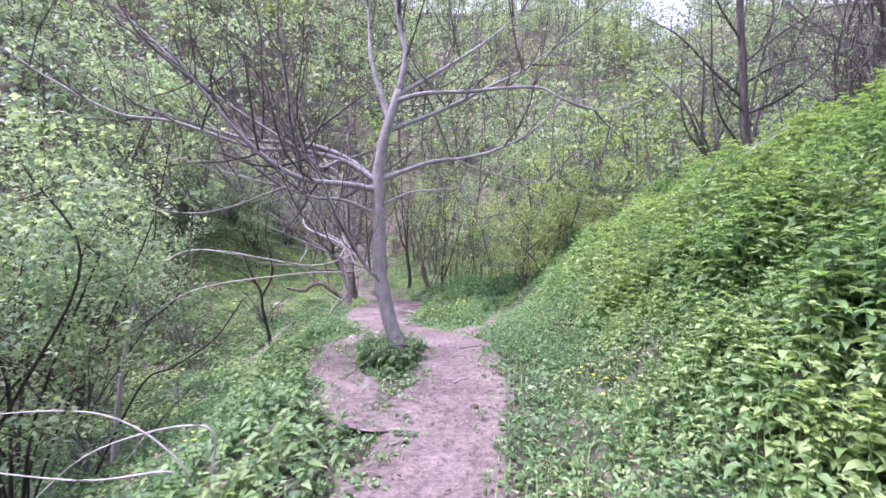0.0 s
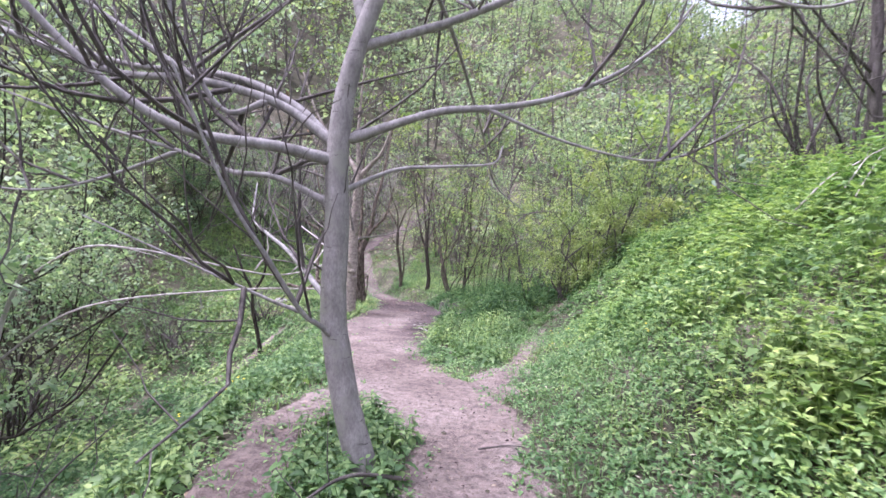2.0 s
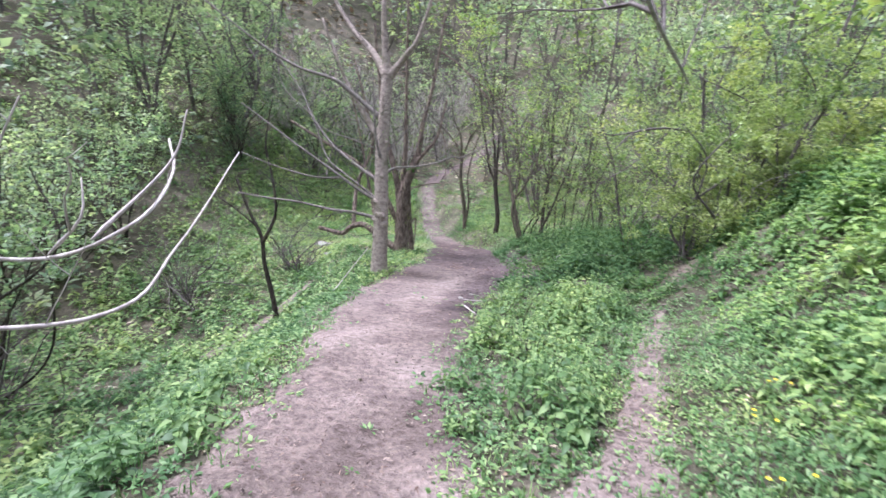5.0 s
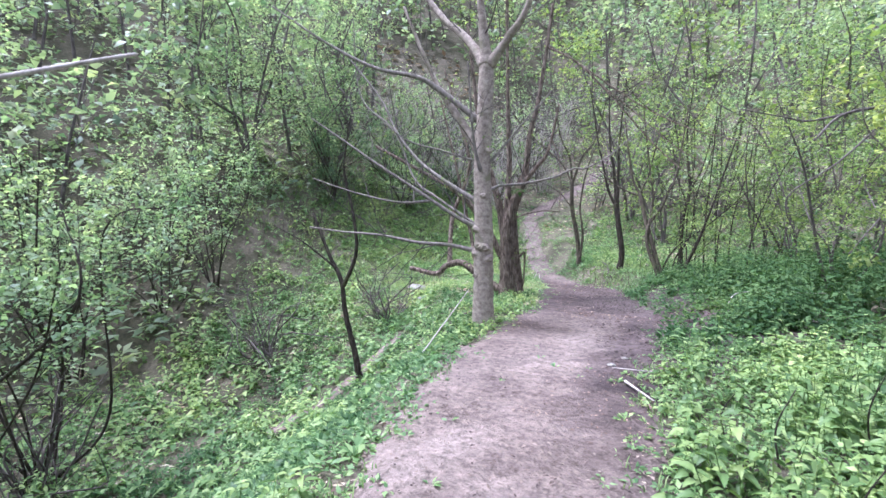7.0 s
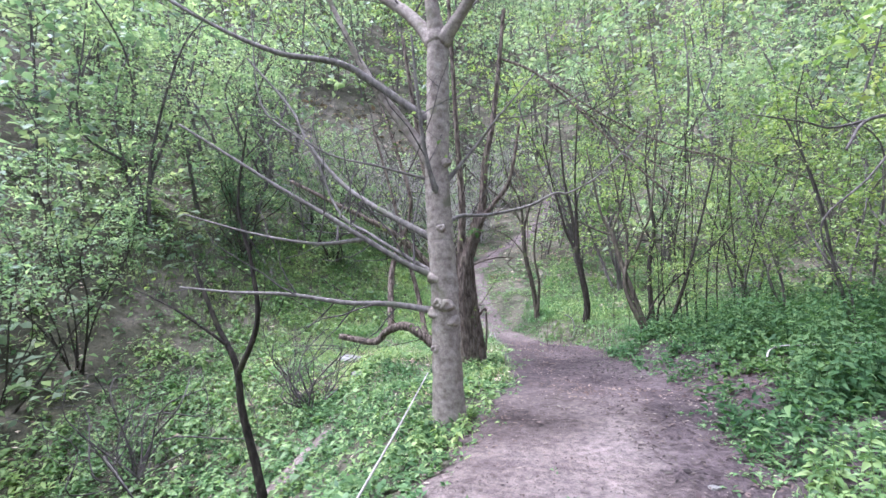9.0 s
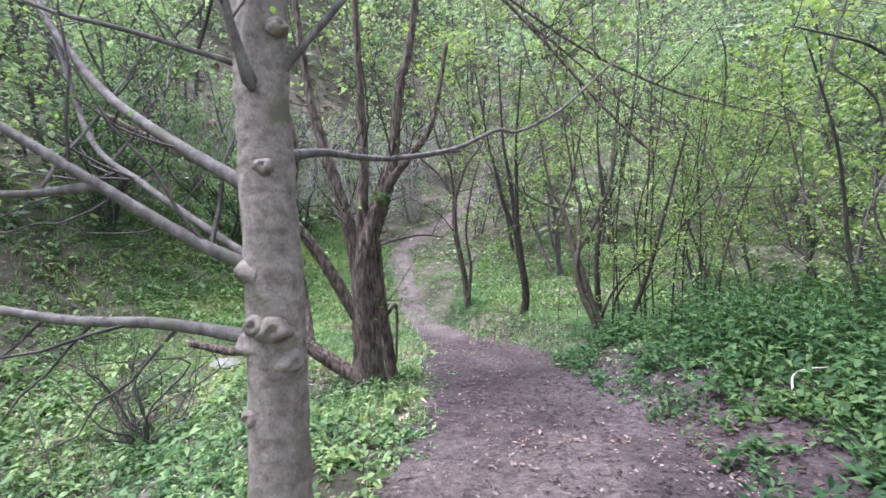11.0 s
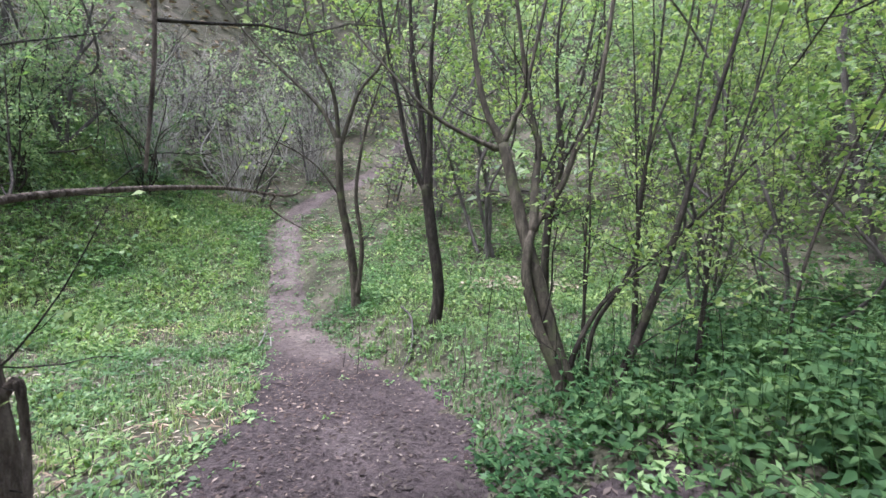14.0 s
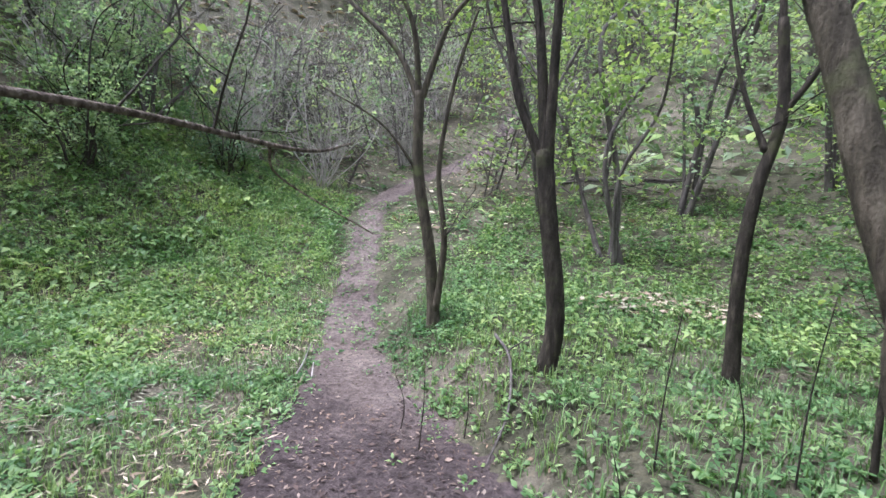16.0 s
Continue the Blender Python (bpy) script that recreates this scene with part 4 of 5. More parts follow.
tree("leaning brown small tree of two entwined stems forked above",
     [(-0.60, 20.5, -0.55), (-0.76, 20.55, -0.16), (-0.87, 20.6, 0.24), (-0.97, 20.66, 0.55), (-1.05, 20.72, 0.84), (-1.12, 20.78, 1.14), (-1.20, 20.84, 1.43)], 0.060, 0.044,
     [([(-0.68, 20.42, -0.62), (-0.75, 20.46, -0.36), (-0.90, 20.53, -0.01), (-1.00, 20.58, 0.36), (-0.99, 20.62, 0.61), (-0.92, 20.70, 0.80), (-0.73, 20.76, 1.09), (-0.60, 20.82, 1.43), (-0.44, 20.88, 1.85), (-0.25, 21, 3.4)], 0.052, 0.016),
      ([(-0.95, 20.66, 0.72), (-0.93, 20.80, 1.11), (-0.90, 20.92, 1.45), (-0.98, 21.0, 1.80), (-1.2, 21.2, 3.4)], 0.040, 0.014),
      ([(-1.19, 20.84, 1.40), (-1.39, 20.92, 1.88), (-1.6, 21.1, 3.2)], 0.036, 0.014),
      ([(-1.20, 20.84, 1.42), (-1.10, 20.86, 1.66), (-1.02, 20.9, 1.88), (-0.8, 21.0, 3.0)], 0.028, 0.012),
      ([(-1.22, 20.84, 1.38), (-1.46, 20.86, 1.48), (-1.78, 20.9, 1.66), (-2.05, 20.95, 1.92), (-2.5, 21.1, 2.4)], 0.024, 0.008)],
     BARK_OLIVE, BARK_DARK, (2.4, 0.8, 0.008), (3.2, 0.4, 0.004), (18, 0.045, LEAF_BRIGHT))
tree("reddish-dark bent small tree in the grass",
     [(-0.20, 23.9, -0.55), (-0.24, 23.9, 0.19), (-0.19, 23.9, 0.88), (-0.07, 23.9, 1.54), (-0.15, 23.9, 2.3)], 0.065, 0.04,
     [([(-0.08, 23.9, 1.5), (0.2, 23.8, 2.1), (0.5, 23.8, 3.4)], 0.03, 0.012), ([(-0.15, 23.9, 1.2), (-0.4, 24.0, 1.9), (-0.6, 24.1, 3.0)], 0.028, 0.01),
      ([(-0.15, 23.9, 2.2), (-0.2, 23.9, 3.2), (-0.1, 23.9, 4.4)], 0.03, 0.012)], BARK_DARK, None, (2.5, 0.9, 0.008), (3.2, 0.45, 0.004), (10, 0.045, LEAF_BRIGHT))
for stem_points, r in (([(-0.45, 20.8, -0.6), (-0.39, 20.82, -0.09), (-0.16, 20.83, 0.32), (-0.06, 20.85, 0.64), (-0.05, 20.87, 1.09), (0.04, 20.88, 1.6), (0.22, 20.9, 2.17), (0.4, 21, 3.4)], 0.020),
                       ([(-0.66, 20.55, -0.6), (-0.61, 20.55, -0.22), (-0.42, 20.6, 0.15), (-0.14, 20.7, 0.40), (0.39, 20.8, 0.86), (1.1, 20.9, 1.6)], 0.024),
                       ([(-0.33, 20.5, -0.6), (-0.13, 20.56, -0.10), (0.07, 20.64, 0.40), (0.20, 20.72, 0.81), (0.37, 20.82, 1.37), (0.7, 20.9, 2.6)], 0.040),
                       ([(0.25, 21.6, -0.6), (0.22, 21.6, 0.6), (0.3, 21.6, 2.0), (0.35, 21.6, 3.4)], 0.022),
                       ([(-0.1, 22.1, -0.6), (-0.15, 22.1, 0.8), (-0.05, 22.1, 2.2), (-0.1, 22.1, 3.2)], 0.018),
                       ([(0.7, 21.2, -0.5), (0.75, 21.2, 0.8), (1.0, 21.2, 2.0), (1.1, 21.2, 3.2)], 0.014),
                       ([(0.05, 21.0, -0.6), (0.0, 21.0, 0.5), (-0.08, 21.0, 1.6), (-0.2, 21.0, 2.9)], 0.012),
                       ([(0.40, 20.7, -0.6), (0.46, 20.7, 0.5), (0.62, 20.7, 1.5), (0.95, 20.7, 2.7)], 0.014),
                       ([(0.95, 20.5, -0.6), (1.05, 20.5, 0.5), (1.35, 20.5, 1.5), (1.8, 20.5, 2.5)], 0.016),
                       ([(0.55, 22.3, -0.6), (0.50, 22.3, 0.8), (0.55, 22.3, 2.2), (0.45, 22.3, 3.6)], 0.017),
                       ([(1.15, 22.0, -0.6), (1.25, 22.0, 0.8), (1.2, 22.0, 2.2), (1.35, 22.0, 3.6)], 0.017),
                       ([(-0.35, 21.4, -0.6), (-0.30, 21.4, 0.6), (-0.36, 21.4, 1.8), (-0.25, 21.4, 3.0)], 0.011)):
    tree("thin dark pole sapling in the undergrowth", stem_points, r, r * 0.4, [], BARK_DARK, None, (3.5, 0.8, 0.005), (3.4, 0.4, 0.003), (20, 0.055, LEAF_BRIGHT),
         0.15, 0.03, "sapling", "sapling", 0.35, "pole saplings")

# Shrubs of the ravine
for x, y, h, w, st in ((-4.7, 5.6, 4.6, 2.0, 10), (-7.2, 8.2, 5.6, 2.6, 10), (-8.2, 10.8, 4.6, 2.2, 8), (-9.2, 12.2, 5.0, 2.6, 9), (-13.2, 17.0, 3.6, 2.0, 7), (-9.5, 6.0, 5.2, 2.6, 9),
                       (-4.6, 2.8, 3.2, 1.5, 7), (-12.5, 10, 5.6, 2.8, 9), (-12.8, 14.5, 5, 2.6, 8), (-13.0, 18.5, 5, 2.6, 8)):
    shrub(x, y, h, w, st, BARK_DARK, (0.088, LEAF_PALE), "pale-green leafy shrub with dark arching stems in the ravine", 24 if y < 7 else 14, 0.55, group="ravine shrubs", density=4.0 if y < 7 else 3.2, bare=0.36 if y < 7 else 0.52)
# Yellow-green shrub and wood edge beside the bank
for x, y, h, w, st, mat in ((4.2, 18.6, 3.0, 1.8, 8, LEAF_BRIGHT), (2.2, 19.2, 3.2, 1.5, 5, LEAF_BRIGHT), (3.4, 21.6, 4.2, 2.0, 6, LEAF_BRIGHT), (1.7, 23.2, 4.0, 1.6, 6, LEAF_BRIGHT),
                            (5.6, 23.5, 4.6, 2.3, 7, LEAF_DEEP), (7.2, 20.5, 4.4, 2.3, 8, LEAF_DEEP), (2.8, 26.6, 4.6, 2.2, 6, LEAF_BRIGHT), (9.5, 24.5, 5.0, 2.6, 7, LEAF_DEEP), (6.0, 28.5, 5.4, 2.7, 7, LEAF_BRIGHT), (2.3, 22.4, 5.6, 2.4, 4, LEAF_BRIGHT), (5.4, 20.2, 6.2, 2.8, 5, LEAF_DEEP)):
    shrub(x, y, h, w, st, BARK_TWIG, (0.075, mat), "leafy spring shrub with thin grey stems at the wood edge", 15, 0.5, group="wood-edge shrubs", density=3.4)
for x, y, h, w in ((2.9, 16.5, 2.7, 1.6), (4.6, 17.2, 3.6, 1.8), (3.9, 18.4, 3.2, 1.5)):
    shrub(x, y, h, w, 9, BARK_TWIG, (0.075, LEAF_YOUNG), "bright yellow-green leafy bush at the foot of the bank", 46, 0.45, group="yellow-green bushes", density=4.5, bare=0.1)
# Low bushes that wall in the clearing
for x, y, h, w, mat in ((-11.2, 27.0, 3.2, 2.0, LEAF_PALE), (-13.4, 24.6, 3.6, 2.2, LEAF_DEEP), (-10.2, 30.0, 2.8, 1.9, LEAF_DEEP), (-13.0, 28.6, 3.8, 2.2, LEAF_PALE)):
    shrub(x, y, h, w, 9, BARK_DARK, (0.085, mat), "dense leafy bush at the edge of the clearing", 17, 0.5, group="clearing bushes", bare=0.08, density=4.5)
# Small trees beyond the clearing
for x, y, h, w, st, mat in ((-0.8, 28.5, 6.0, 2.6, 4, LEAF_BRIGHT), (-2.2, 31.5, 8.5, 3.2, 4, LEAF_BRIGHT), (1.2, 32.0, 9.0, 3.4, 4, LEAF_PALE), (-12.4, 29.8, 5.0, 2.4, 6, LEAF_PALE), (-14.5, 26.0, 6.8, 3.0, 6, LEAF_PALE),
                            (-16.5, 30.0, 7.5, 3.4, 6, LEAF_PALE), (4.8, 33.0, 9.5, 3.6, 4, LEAF_PALE),
                            (9.0, 31.0, 9.0, 3.6, 5, LEAF_PALE), (-16, 23, 8.0, 3.4, 6, LEAF_PALE), (-17, 14, 8.0, 3.4, 6, LEAF_PALE), (-17.5, 8, 8.0, 3.4, 6, LEAF_PALE), (-16, 2, 7.5, 3.4, 6, LEAF_PALE)):
    shrub(x, y, h, w, st, BARK_TWIG, (0.125, mat), "small spring woodland tree with fresh open foliage", 9, 0.8, "tree", category="tree", bare=0.22, group="wood beyond the clearing", density=3.0, thick=0.06)
# Bare grey trees behind the top of the bank
for x, y, h, w in ((10.5, 11.0, 7.0, 3.0), (9.8, 16.0, 7.0, 3.0), (12.5, 14.5, 7.5, 3.0), (8.6, 16.5, 6.0, 2.6), (12.0, 8.5, 7.0, 3.0), (8.9, 10.4, 5.0, 2.2), (7.6, 7.6, 3.4, 1.8), (8.4, 6.4, 4.4, 2.2)):
    shrub(x, y, h, w, 5, BARK_TWIG, (0.05, LEAF_PALE), "bare grey-brown tree behind the top of the bank", 1, 0.8, "tree", category="tree", bare=0.12, group="bare trees on the bank", density=6.0, thick=0.05)
tree("tall bare grey-brown tree standing on the bank crest",
     [(7.75, 12.6, 2.0), (7.80, 12.6, 4.0), (7.66, 12.6, 5.2), (7.60, 12.6, 6.4), (7.48, 12.6, 8.0), (7.6, 12.6, 10.5)], 0.14, 0.06,
     [([(7.68, 12.6, 5.4), (6.9, 12.5, 6.0), (5.9, 12.4, 6.9), (5.0, 12.3, 7.3)], 0.04, 0.01), ([(7.65, 12.6, 5.0), (8.6, 12.3, 5.5), (9.6, 12.0, 6.6), (10.4, 11.8, 8.2)], 0.045, 0.012),
      ([(7.6, 12.6, 6.3), (8.4, 12.2, 7.0), (9.2, 11.9, 7.4), (10.2, 11.6, 7.3)], 0.035, 0.01), ([(7.6, 12.6, 6.8), (6.8, 12.4, 7.8), (6.2, 12.2, 9.2)], 0.035, 0.01),
      ([(7.62, 12.6, 5.8), (8.2, 11.8, 6.1), (9.0, 10.8, 5.9), (9.8, 10.0, 5.4)], 0.035, 0.01), ([(7.68, 12.6, 5.1), (7.0, 12.0, 5.2), (6.2, 11.5, 5.7)], 0.025, 0.008)],
     BARK_TWIG, None, (6.0, 1.3, 0.013), (4.5, 0.6, 0.007), None, 0.3, 0.04, up=0.1)
# Grey thicket of dead stems at the clearing's edge
for x, y, h, w in ((-8.8, 32.5, 3.6, 2.6), (-10.8, 31.6, 3.2, 2.4), (-7.4, 36.0, 3.8, 2.8), (-13.5, 28.5, 3.0, 2.4), (-10.0, 35.5, 4.2, 2.8), (-12.4, 34.0, 4.0, 2.8), (-9.2, 38.5, 4.4, 3.0), (-13.0, 38.0, 4.8, 3.0), (-7.6, 42.0, 4.4, 3.0), (-15.0, 33.0, 4.2, 2.6), (-2.6, 38.5, 3.6, 2.4), (-8.8, 12.0, 1.7, 1.8), (-9.0, 16.6, 1.9, 2.0), (-6.9, 18.6, 1.5, 1.6), (-5.0, 7.4, 1.5, 1.6), (6.9, 7.6, 2.2, 1.6), (7.6, 8.8, 2.8, 1.9), (8.3, 10.2, 2.8, 2.0)):
    shrub(x, y, h, w, 16, DEADWOOD if y > 27 else BARK_TWIG, (0.05, LEAF_PALE), "tangled grey thicket of dead arching stems", 1, 0.6, "thicket", category="thicket", bare=0.1, group="dead thicket", density=5.0, thick=0.015)


def woods(name, x, y, h, label, mat, clumps=12, size=0.30, leafy=(0.15, 1.0), boughs=22):
    """A far wooded slope: thin stems, bare twigs and layered leaf clumps, in two objects."""
    n = len(x)
    z = land(x, y)
    b = np.stack([x, y, z], -1)
    t = b + np.stack([rng.normal(size=n) * 0.7, rng.normal(size=n) * 0.7, h], -1)
    v1, q1 = tubes(np.stack([b, (b + t) / 2 + rng.normal(size=(n, 3)) * 0.35, t], 1), 0.012 * h, 0.003 * h, 5)
    g = rng.uniform(0.2, 1.0, (n, boughs))
    at = (b[:, None] + (t - b)[:, None] * g[..., None]).reshape(-1, 3)
    far = at + random_way(n * boughs, 0.5, 0.35) * np.repeat(h * 0.30, boughs)[:, None] * rng.uniform(0.4, 1.1, (n * boughs, 1))
    v2, q2 = tubes(np.stack([at, (at + far) / 2 + rng.normal(size=at.shape) * 0.2, far], 1), 0.020, 0.007, 3)
    v2, q2 = join((v1, q1), (v2, q2))
    tagged(mesh_object(name + "_branchwork", v2, q2, BARK_TWIG), "slender grey trunks and bare twigs of the wood on the slope", "trees", kind="stuff")
    c = far.reshape(n, boughs, 3)[:, :clumps].reshape(-1, 3)
    c = c[rng.uniform(size=len(c)) < np.repeat(rng.uniform(leafy[0], leafy[1], n), clumps)]
    per = 15
    c = np.repeat(c, per, 0) + rng.normal(size=(len(c) * per, 3)) * np.array([1.5, 1.5, 0.5]) * size
    m = len(c)
    s = size * rng.uniform(0.5, 1.4, m)
    v, fc = leaves(c, random_way(m, 0.5), np.array([0, 0, 1.0]) + rng.normal(size=(m, 3)) * 0.6, s, s * 0.6, "flat")
    return tagged(mesh_object(name, v, fc, mat), label, "trees", kind="stuff")


def open_ground(x, y):
    """Where the far wood leaves the trail and the bare slope free."""
    return (np.abs(x + 7.5) < 6.5) & (y < 48) | (np.hypot(x + 20, y - 43) < 8)


# Hillside, valley and ridge leaves carry the haze as a paler base colour
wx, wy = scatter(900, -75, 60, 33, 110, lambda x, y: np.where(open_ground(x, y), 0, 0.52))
woods("hillside_wood", wx, wy, rng.uniform(6.0, 11.0, len(wx)), "loose spring foliage of the far hillside wood, haze in its colour", LEAF_FAR, 17, 0.47, (0.35, 1.0), 18)
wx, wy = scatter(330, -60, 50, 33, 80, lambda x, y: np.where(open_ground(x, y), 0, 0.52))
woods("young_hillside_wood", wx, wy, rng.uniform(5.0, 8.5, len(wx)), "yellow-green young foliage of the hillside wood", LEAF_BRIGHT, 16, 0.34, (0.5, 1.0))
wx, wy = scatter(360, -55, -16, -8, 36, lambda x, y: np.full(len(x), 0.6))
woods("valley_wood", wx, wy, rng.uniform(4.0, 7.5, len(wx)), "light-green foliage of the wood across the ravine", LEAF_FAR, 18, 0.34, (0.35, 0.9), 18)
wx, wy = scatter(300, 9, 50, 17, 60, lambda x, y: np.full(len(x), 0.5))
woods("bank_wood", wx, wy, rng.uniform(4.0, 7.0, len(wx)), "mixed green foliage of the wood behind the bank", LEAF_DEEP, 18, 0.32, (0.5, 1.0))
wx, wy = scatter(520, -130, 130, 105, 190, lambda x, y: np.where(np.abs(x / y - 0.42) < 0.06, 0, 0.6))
woods("ridge_wood", wx, wy, rng.uniform(11.0, 18.0, len(wx)), "spring trees along the ridge of the hill, paled by haze in the leaf colour", LEAF_FAR, 10, 1.0, (0.6, 1.0), 12)
wx, wy = scatter(70, 6, 16, 19, 34, lambda x, y: np.full(len(x), 0.5))
woods("young_bank_wood", wx, wy, rng.uniform(4.5, 8.0, len(wx)), "yellow-green young trees behind the bank", LEAF_BRIGHT, 18, 0.26, (0.6, 1.0))

wx, wy = scatter(330, -15, -0.5, 33, 52, lambda x, y: np.where(off_path(x, y) > 1.3, 0.8, 0))
woods("slope_scrub", wx, wy, rng.uniform(1.6, 4.2, len(wx)), "sparse spring leaves in the grey scrub behind the clearing", LEAF_PALE, 16, 0.16, (0.0, 0.5), 18)

# ---- ground cover ----


def bank_dense(x, y):
    d = off_path(x, y)
    return np.where(x > path_mid(y), np.clip((d - 0.45) / 0.6, 0, 1), 0) * np.where(ripple(x, y, 1.8, 41) > -0.28, 1, 0.55)


def tall(x, y):
    """Height of the nettle stand: low by the path, taller and clumped up the bank."""
    d = off_path(x, y)
    return (0.13 + 0.28 * np.clip((d - 0.5) / 1.6, 0, 1)) * np.clip(1 + 1.3 * ripple(x, y, 1.5, 61) + 0.3 * ripple(x, y, 0.5, 62), 0.35, 2.0)


x, y = scatter(3300, 0.6, 3.6, 0.8, 5.5, bank_dense)
nettles("bank_nettles", x, y, tall(x, y), 0.034 + 0.15 * tall(x, y), NETTLE, "dense bright-green nettles covering the bank", 5, tips=x > 1.9 + 0.5 * ripple(x, y, 1.6, 66))
x, y = scatter(4600, 0.6, 6.5, -0.6, 8.5, lambda x, y: bank_dense(x, y) * np.where((x < 3.6) & (y > 0.8) & (y < 5.5), 0, 1))
nettles("bank_side_nettles", x, y, tall(x, y), 0.046 + 0.15 * tall(x, y), NETTLE, "dense bright-green nettles up the side of the bank", 4, "plain", tips=x > 1.9 + 0.5 * ripple(x, y, 1.6, 66))
x, y = scatter(7200, 0.2, 9.5, 8.5, 17.0, lambda x, y: np.where((y < 15) | (x > 2.6), bank_dense(x, y), 0))
nettles("bank_nettles_beyond", x, y, tall(x, y), 0.075 + 0.15 * tall(x, y), NETTLE, "bright-green nettles on the falling end of the bank", 4, "flat", tips=x > 1.9 + 0.5 * ripple(x, y, 1.6, 66))
x, y = scatter(2200, 6, 14, 2, 17, lambda x, y: np.full(len(x), 0.8))
nettles("bank_top_nettles", x, y, 0.42, 0.15, NETTLE, "bright-green nettles along the top of the bank", 4, "flat", tips=x > 1.9 + 0.5 * ripple(x, y, 1.6, 66))
# Wood-edge nettles: the shade under the trees is in their leaf colour
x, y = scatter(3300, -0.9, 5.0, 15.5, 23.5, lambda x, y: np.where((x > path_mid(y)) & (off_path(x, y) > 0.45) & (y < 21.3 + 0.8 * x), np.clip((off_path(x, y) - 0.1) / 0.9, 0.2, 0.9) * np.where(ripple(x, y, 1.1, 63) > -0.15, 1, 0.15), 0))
nettles("shade_nettles", x, y, (0.18 + 0.46 * np.clip((off_path(x, y) - 0.4) / 1.3, 0, 1)) * (1 + 0.7 * ripple(x, y, 1.1, 63)), 0.105 + 0.03 * (x > 0.4), NETTLE_SHADE_DIM, "broad-leaved nettles under the wood edge, canopy shade in their leaf colour", 5, "plain")
x, y = scatter(1500, -2.4, 0.3, -0.5, 10.5, lambda x, y: np.where((x < path_mid(y)) & (x > drop_edge(y) - 0.55), np.clip((off_path(x, y) - 0.12) / 0.25, 0, 1), 0))
nettles("verge_nettles", x, y, 0.24, 0.10, NETTLE_MID, "bright-green nettles on the verge above the ravine", 5)
x, y = scatter(900, -0.5, 2.4, 8.9, 15.0, lambda x, y: np.where((x > path_mid(y)) & (x < side_mid(y)) & (off_path(x, y) > 0.06), 0.85, 0))
nettles("island_nettles", x, y, (0.10 + 0.45 * np.clip(off_path(x, y), 0, 0.5)) * np.clip(1 + 1.4 * ripple(x, y, 0.9, 64), 0.4, 2.0), 0.085 + 0.05 * ripple(x, y, 0.9, 64), NETTLE_MID, "bright-green nettles between the path and its side track", 5)
x, y = scatter(200, -0.75, 0.20, 4.95, 6.6, lambda x, y: np.where(off_path(x, y) > 0.02, 0.9, 0))
nettles("tree_foot_nettles", x, y, 0.24, 0.10, NETTLE_MID, "fresh green nettles round the foot of the grey tree", 5)
x, y = scatter(320, -3.9, -2.0, 14.2, 19.2, lambda x, y: np.where((x < path_mid(y)) & (off_path(x, y) > 0.02), 0.7, 0))
nettles("bend_nettles", x, y, 0.18, 0.09, NETTLE, "green nettles round the foot of the path-side trees", 5)
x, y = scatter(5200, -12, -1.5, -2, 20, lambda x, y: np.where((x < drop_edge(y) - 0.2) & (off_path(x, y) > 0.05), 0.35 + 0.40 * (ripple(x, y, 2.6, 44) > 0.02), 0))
# Same stand, two leaf colours: the nearer part has shade painted into its green
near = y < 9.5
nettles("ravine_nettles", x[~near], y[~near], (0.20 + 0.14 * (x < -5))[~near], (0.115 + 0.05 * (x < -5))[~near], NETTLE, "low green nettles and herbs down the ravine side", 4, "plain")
nettles("ravine_edge_nettles", x[near], y[near], (0.20 + 0.14 * (x < -5))[near], (0.10 + 0.05 * (x < -5))[near], NETTLE_SHADE_DIM, "nettles down the ravine side, their green dimmed for shade", 4, "plain")
x, y = scatter(1800, -14, -7, 24, 34, lambda x, y: np.where(off_path(x, y) > 1.2, 0.7, 0))
nettles("clearing_edge_nettles", x, y, 0.20, 0.11, NETTLE, "green nettles along the clearing edge", 4, "plain")
x, y = scatter(2000, -3.4, 4, 24.5, 33, lambda x, y: np.where((x > path_mid(y)) & (off_path(x, y) > 0.5), 0.75, 0))
nettles("clearing_nettles", x, y, 0.24, 0.11, NETTLE, "fresh green nettles in the clearing beyond the slim trees", 4, "plain")

x, y = scatter(27000, -4.0, 3.2, -1, 15.5, lambda x, y: np.where(off_path(x, y) > 0.0, np.clip(1.25 - off_path(x, y) * 0.55, 0.12, 0.9), np.where(off_path(x, y) > -0.16, 0.25, 0.006)))
herbs("verge_herbs", x, y, 0.043, HERB, "low mixed green herbs along the path verges", 6, "flat")
x, y = scatter(25000, -12, -2.5, 16, 32, lambda x, y: np.where(off_path(x, y) > 0, 0.22 + 0.75 * (ripple(x, y, 1.7, 53) > 0.0), np.where(off_path(x, y) > -0.16, 0.3, np.where(y > 24.5, 0.3, 0.004))))
herbs("clearing_herbs", x, y, 0.058, HERB, "low pale-green ground cover of the clearing", 5, "flat")
x, y = scatter(9500, -3.5, 3.5, 18, 30, lambda x, y: np.where((x > path_mid(y)) & (off_path(x, y) > 0), 0.7, 0))
herbs("grove_herbs", x, y, 0.060, HERB, "low green herbs under the slim trees", 7, "flat")
x, y = scatter(9000, -11, -1.4, 0, 19, lambda x, y: np.where((x < drop_edge(y) + 0.3) & (off_path(x, y) > 0), 0.40 + 0.45 * (ripple(x, y, 2.6, 44) > -0.1), 0))
herbs("ravine_herbs", x, y, 0.085, HERB, "low green herbs among litter on the ravine side", 5, "flat")
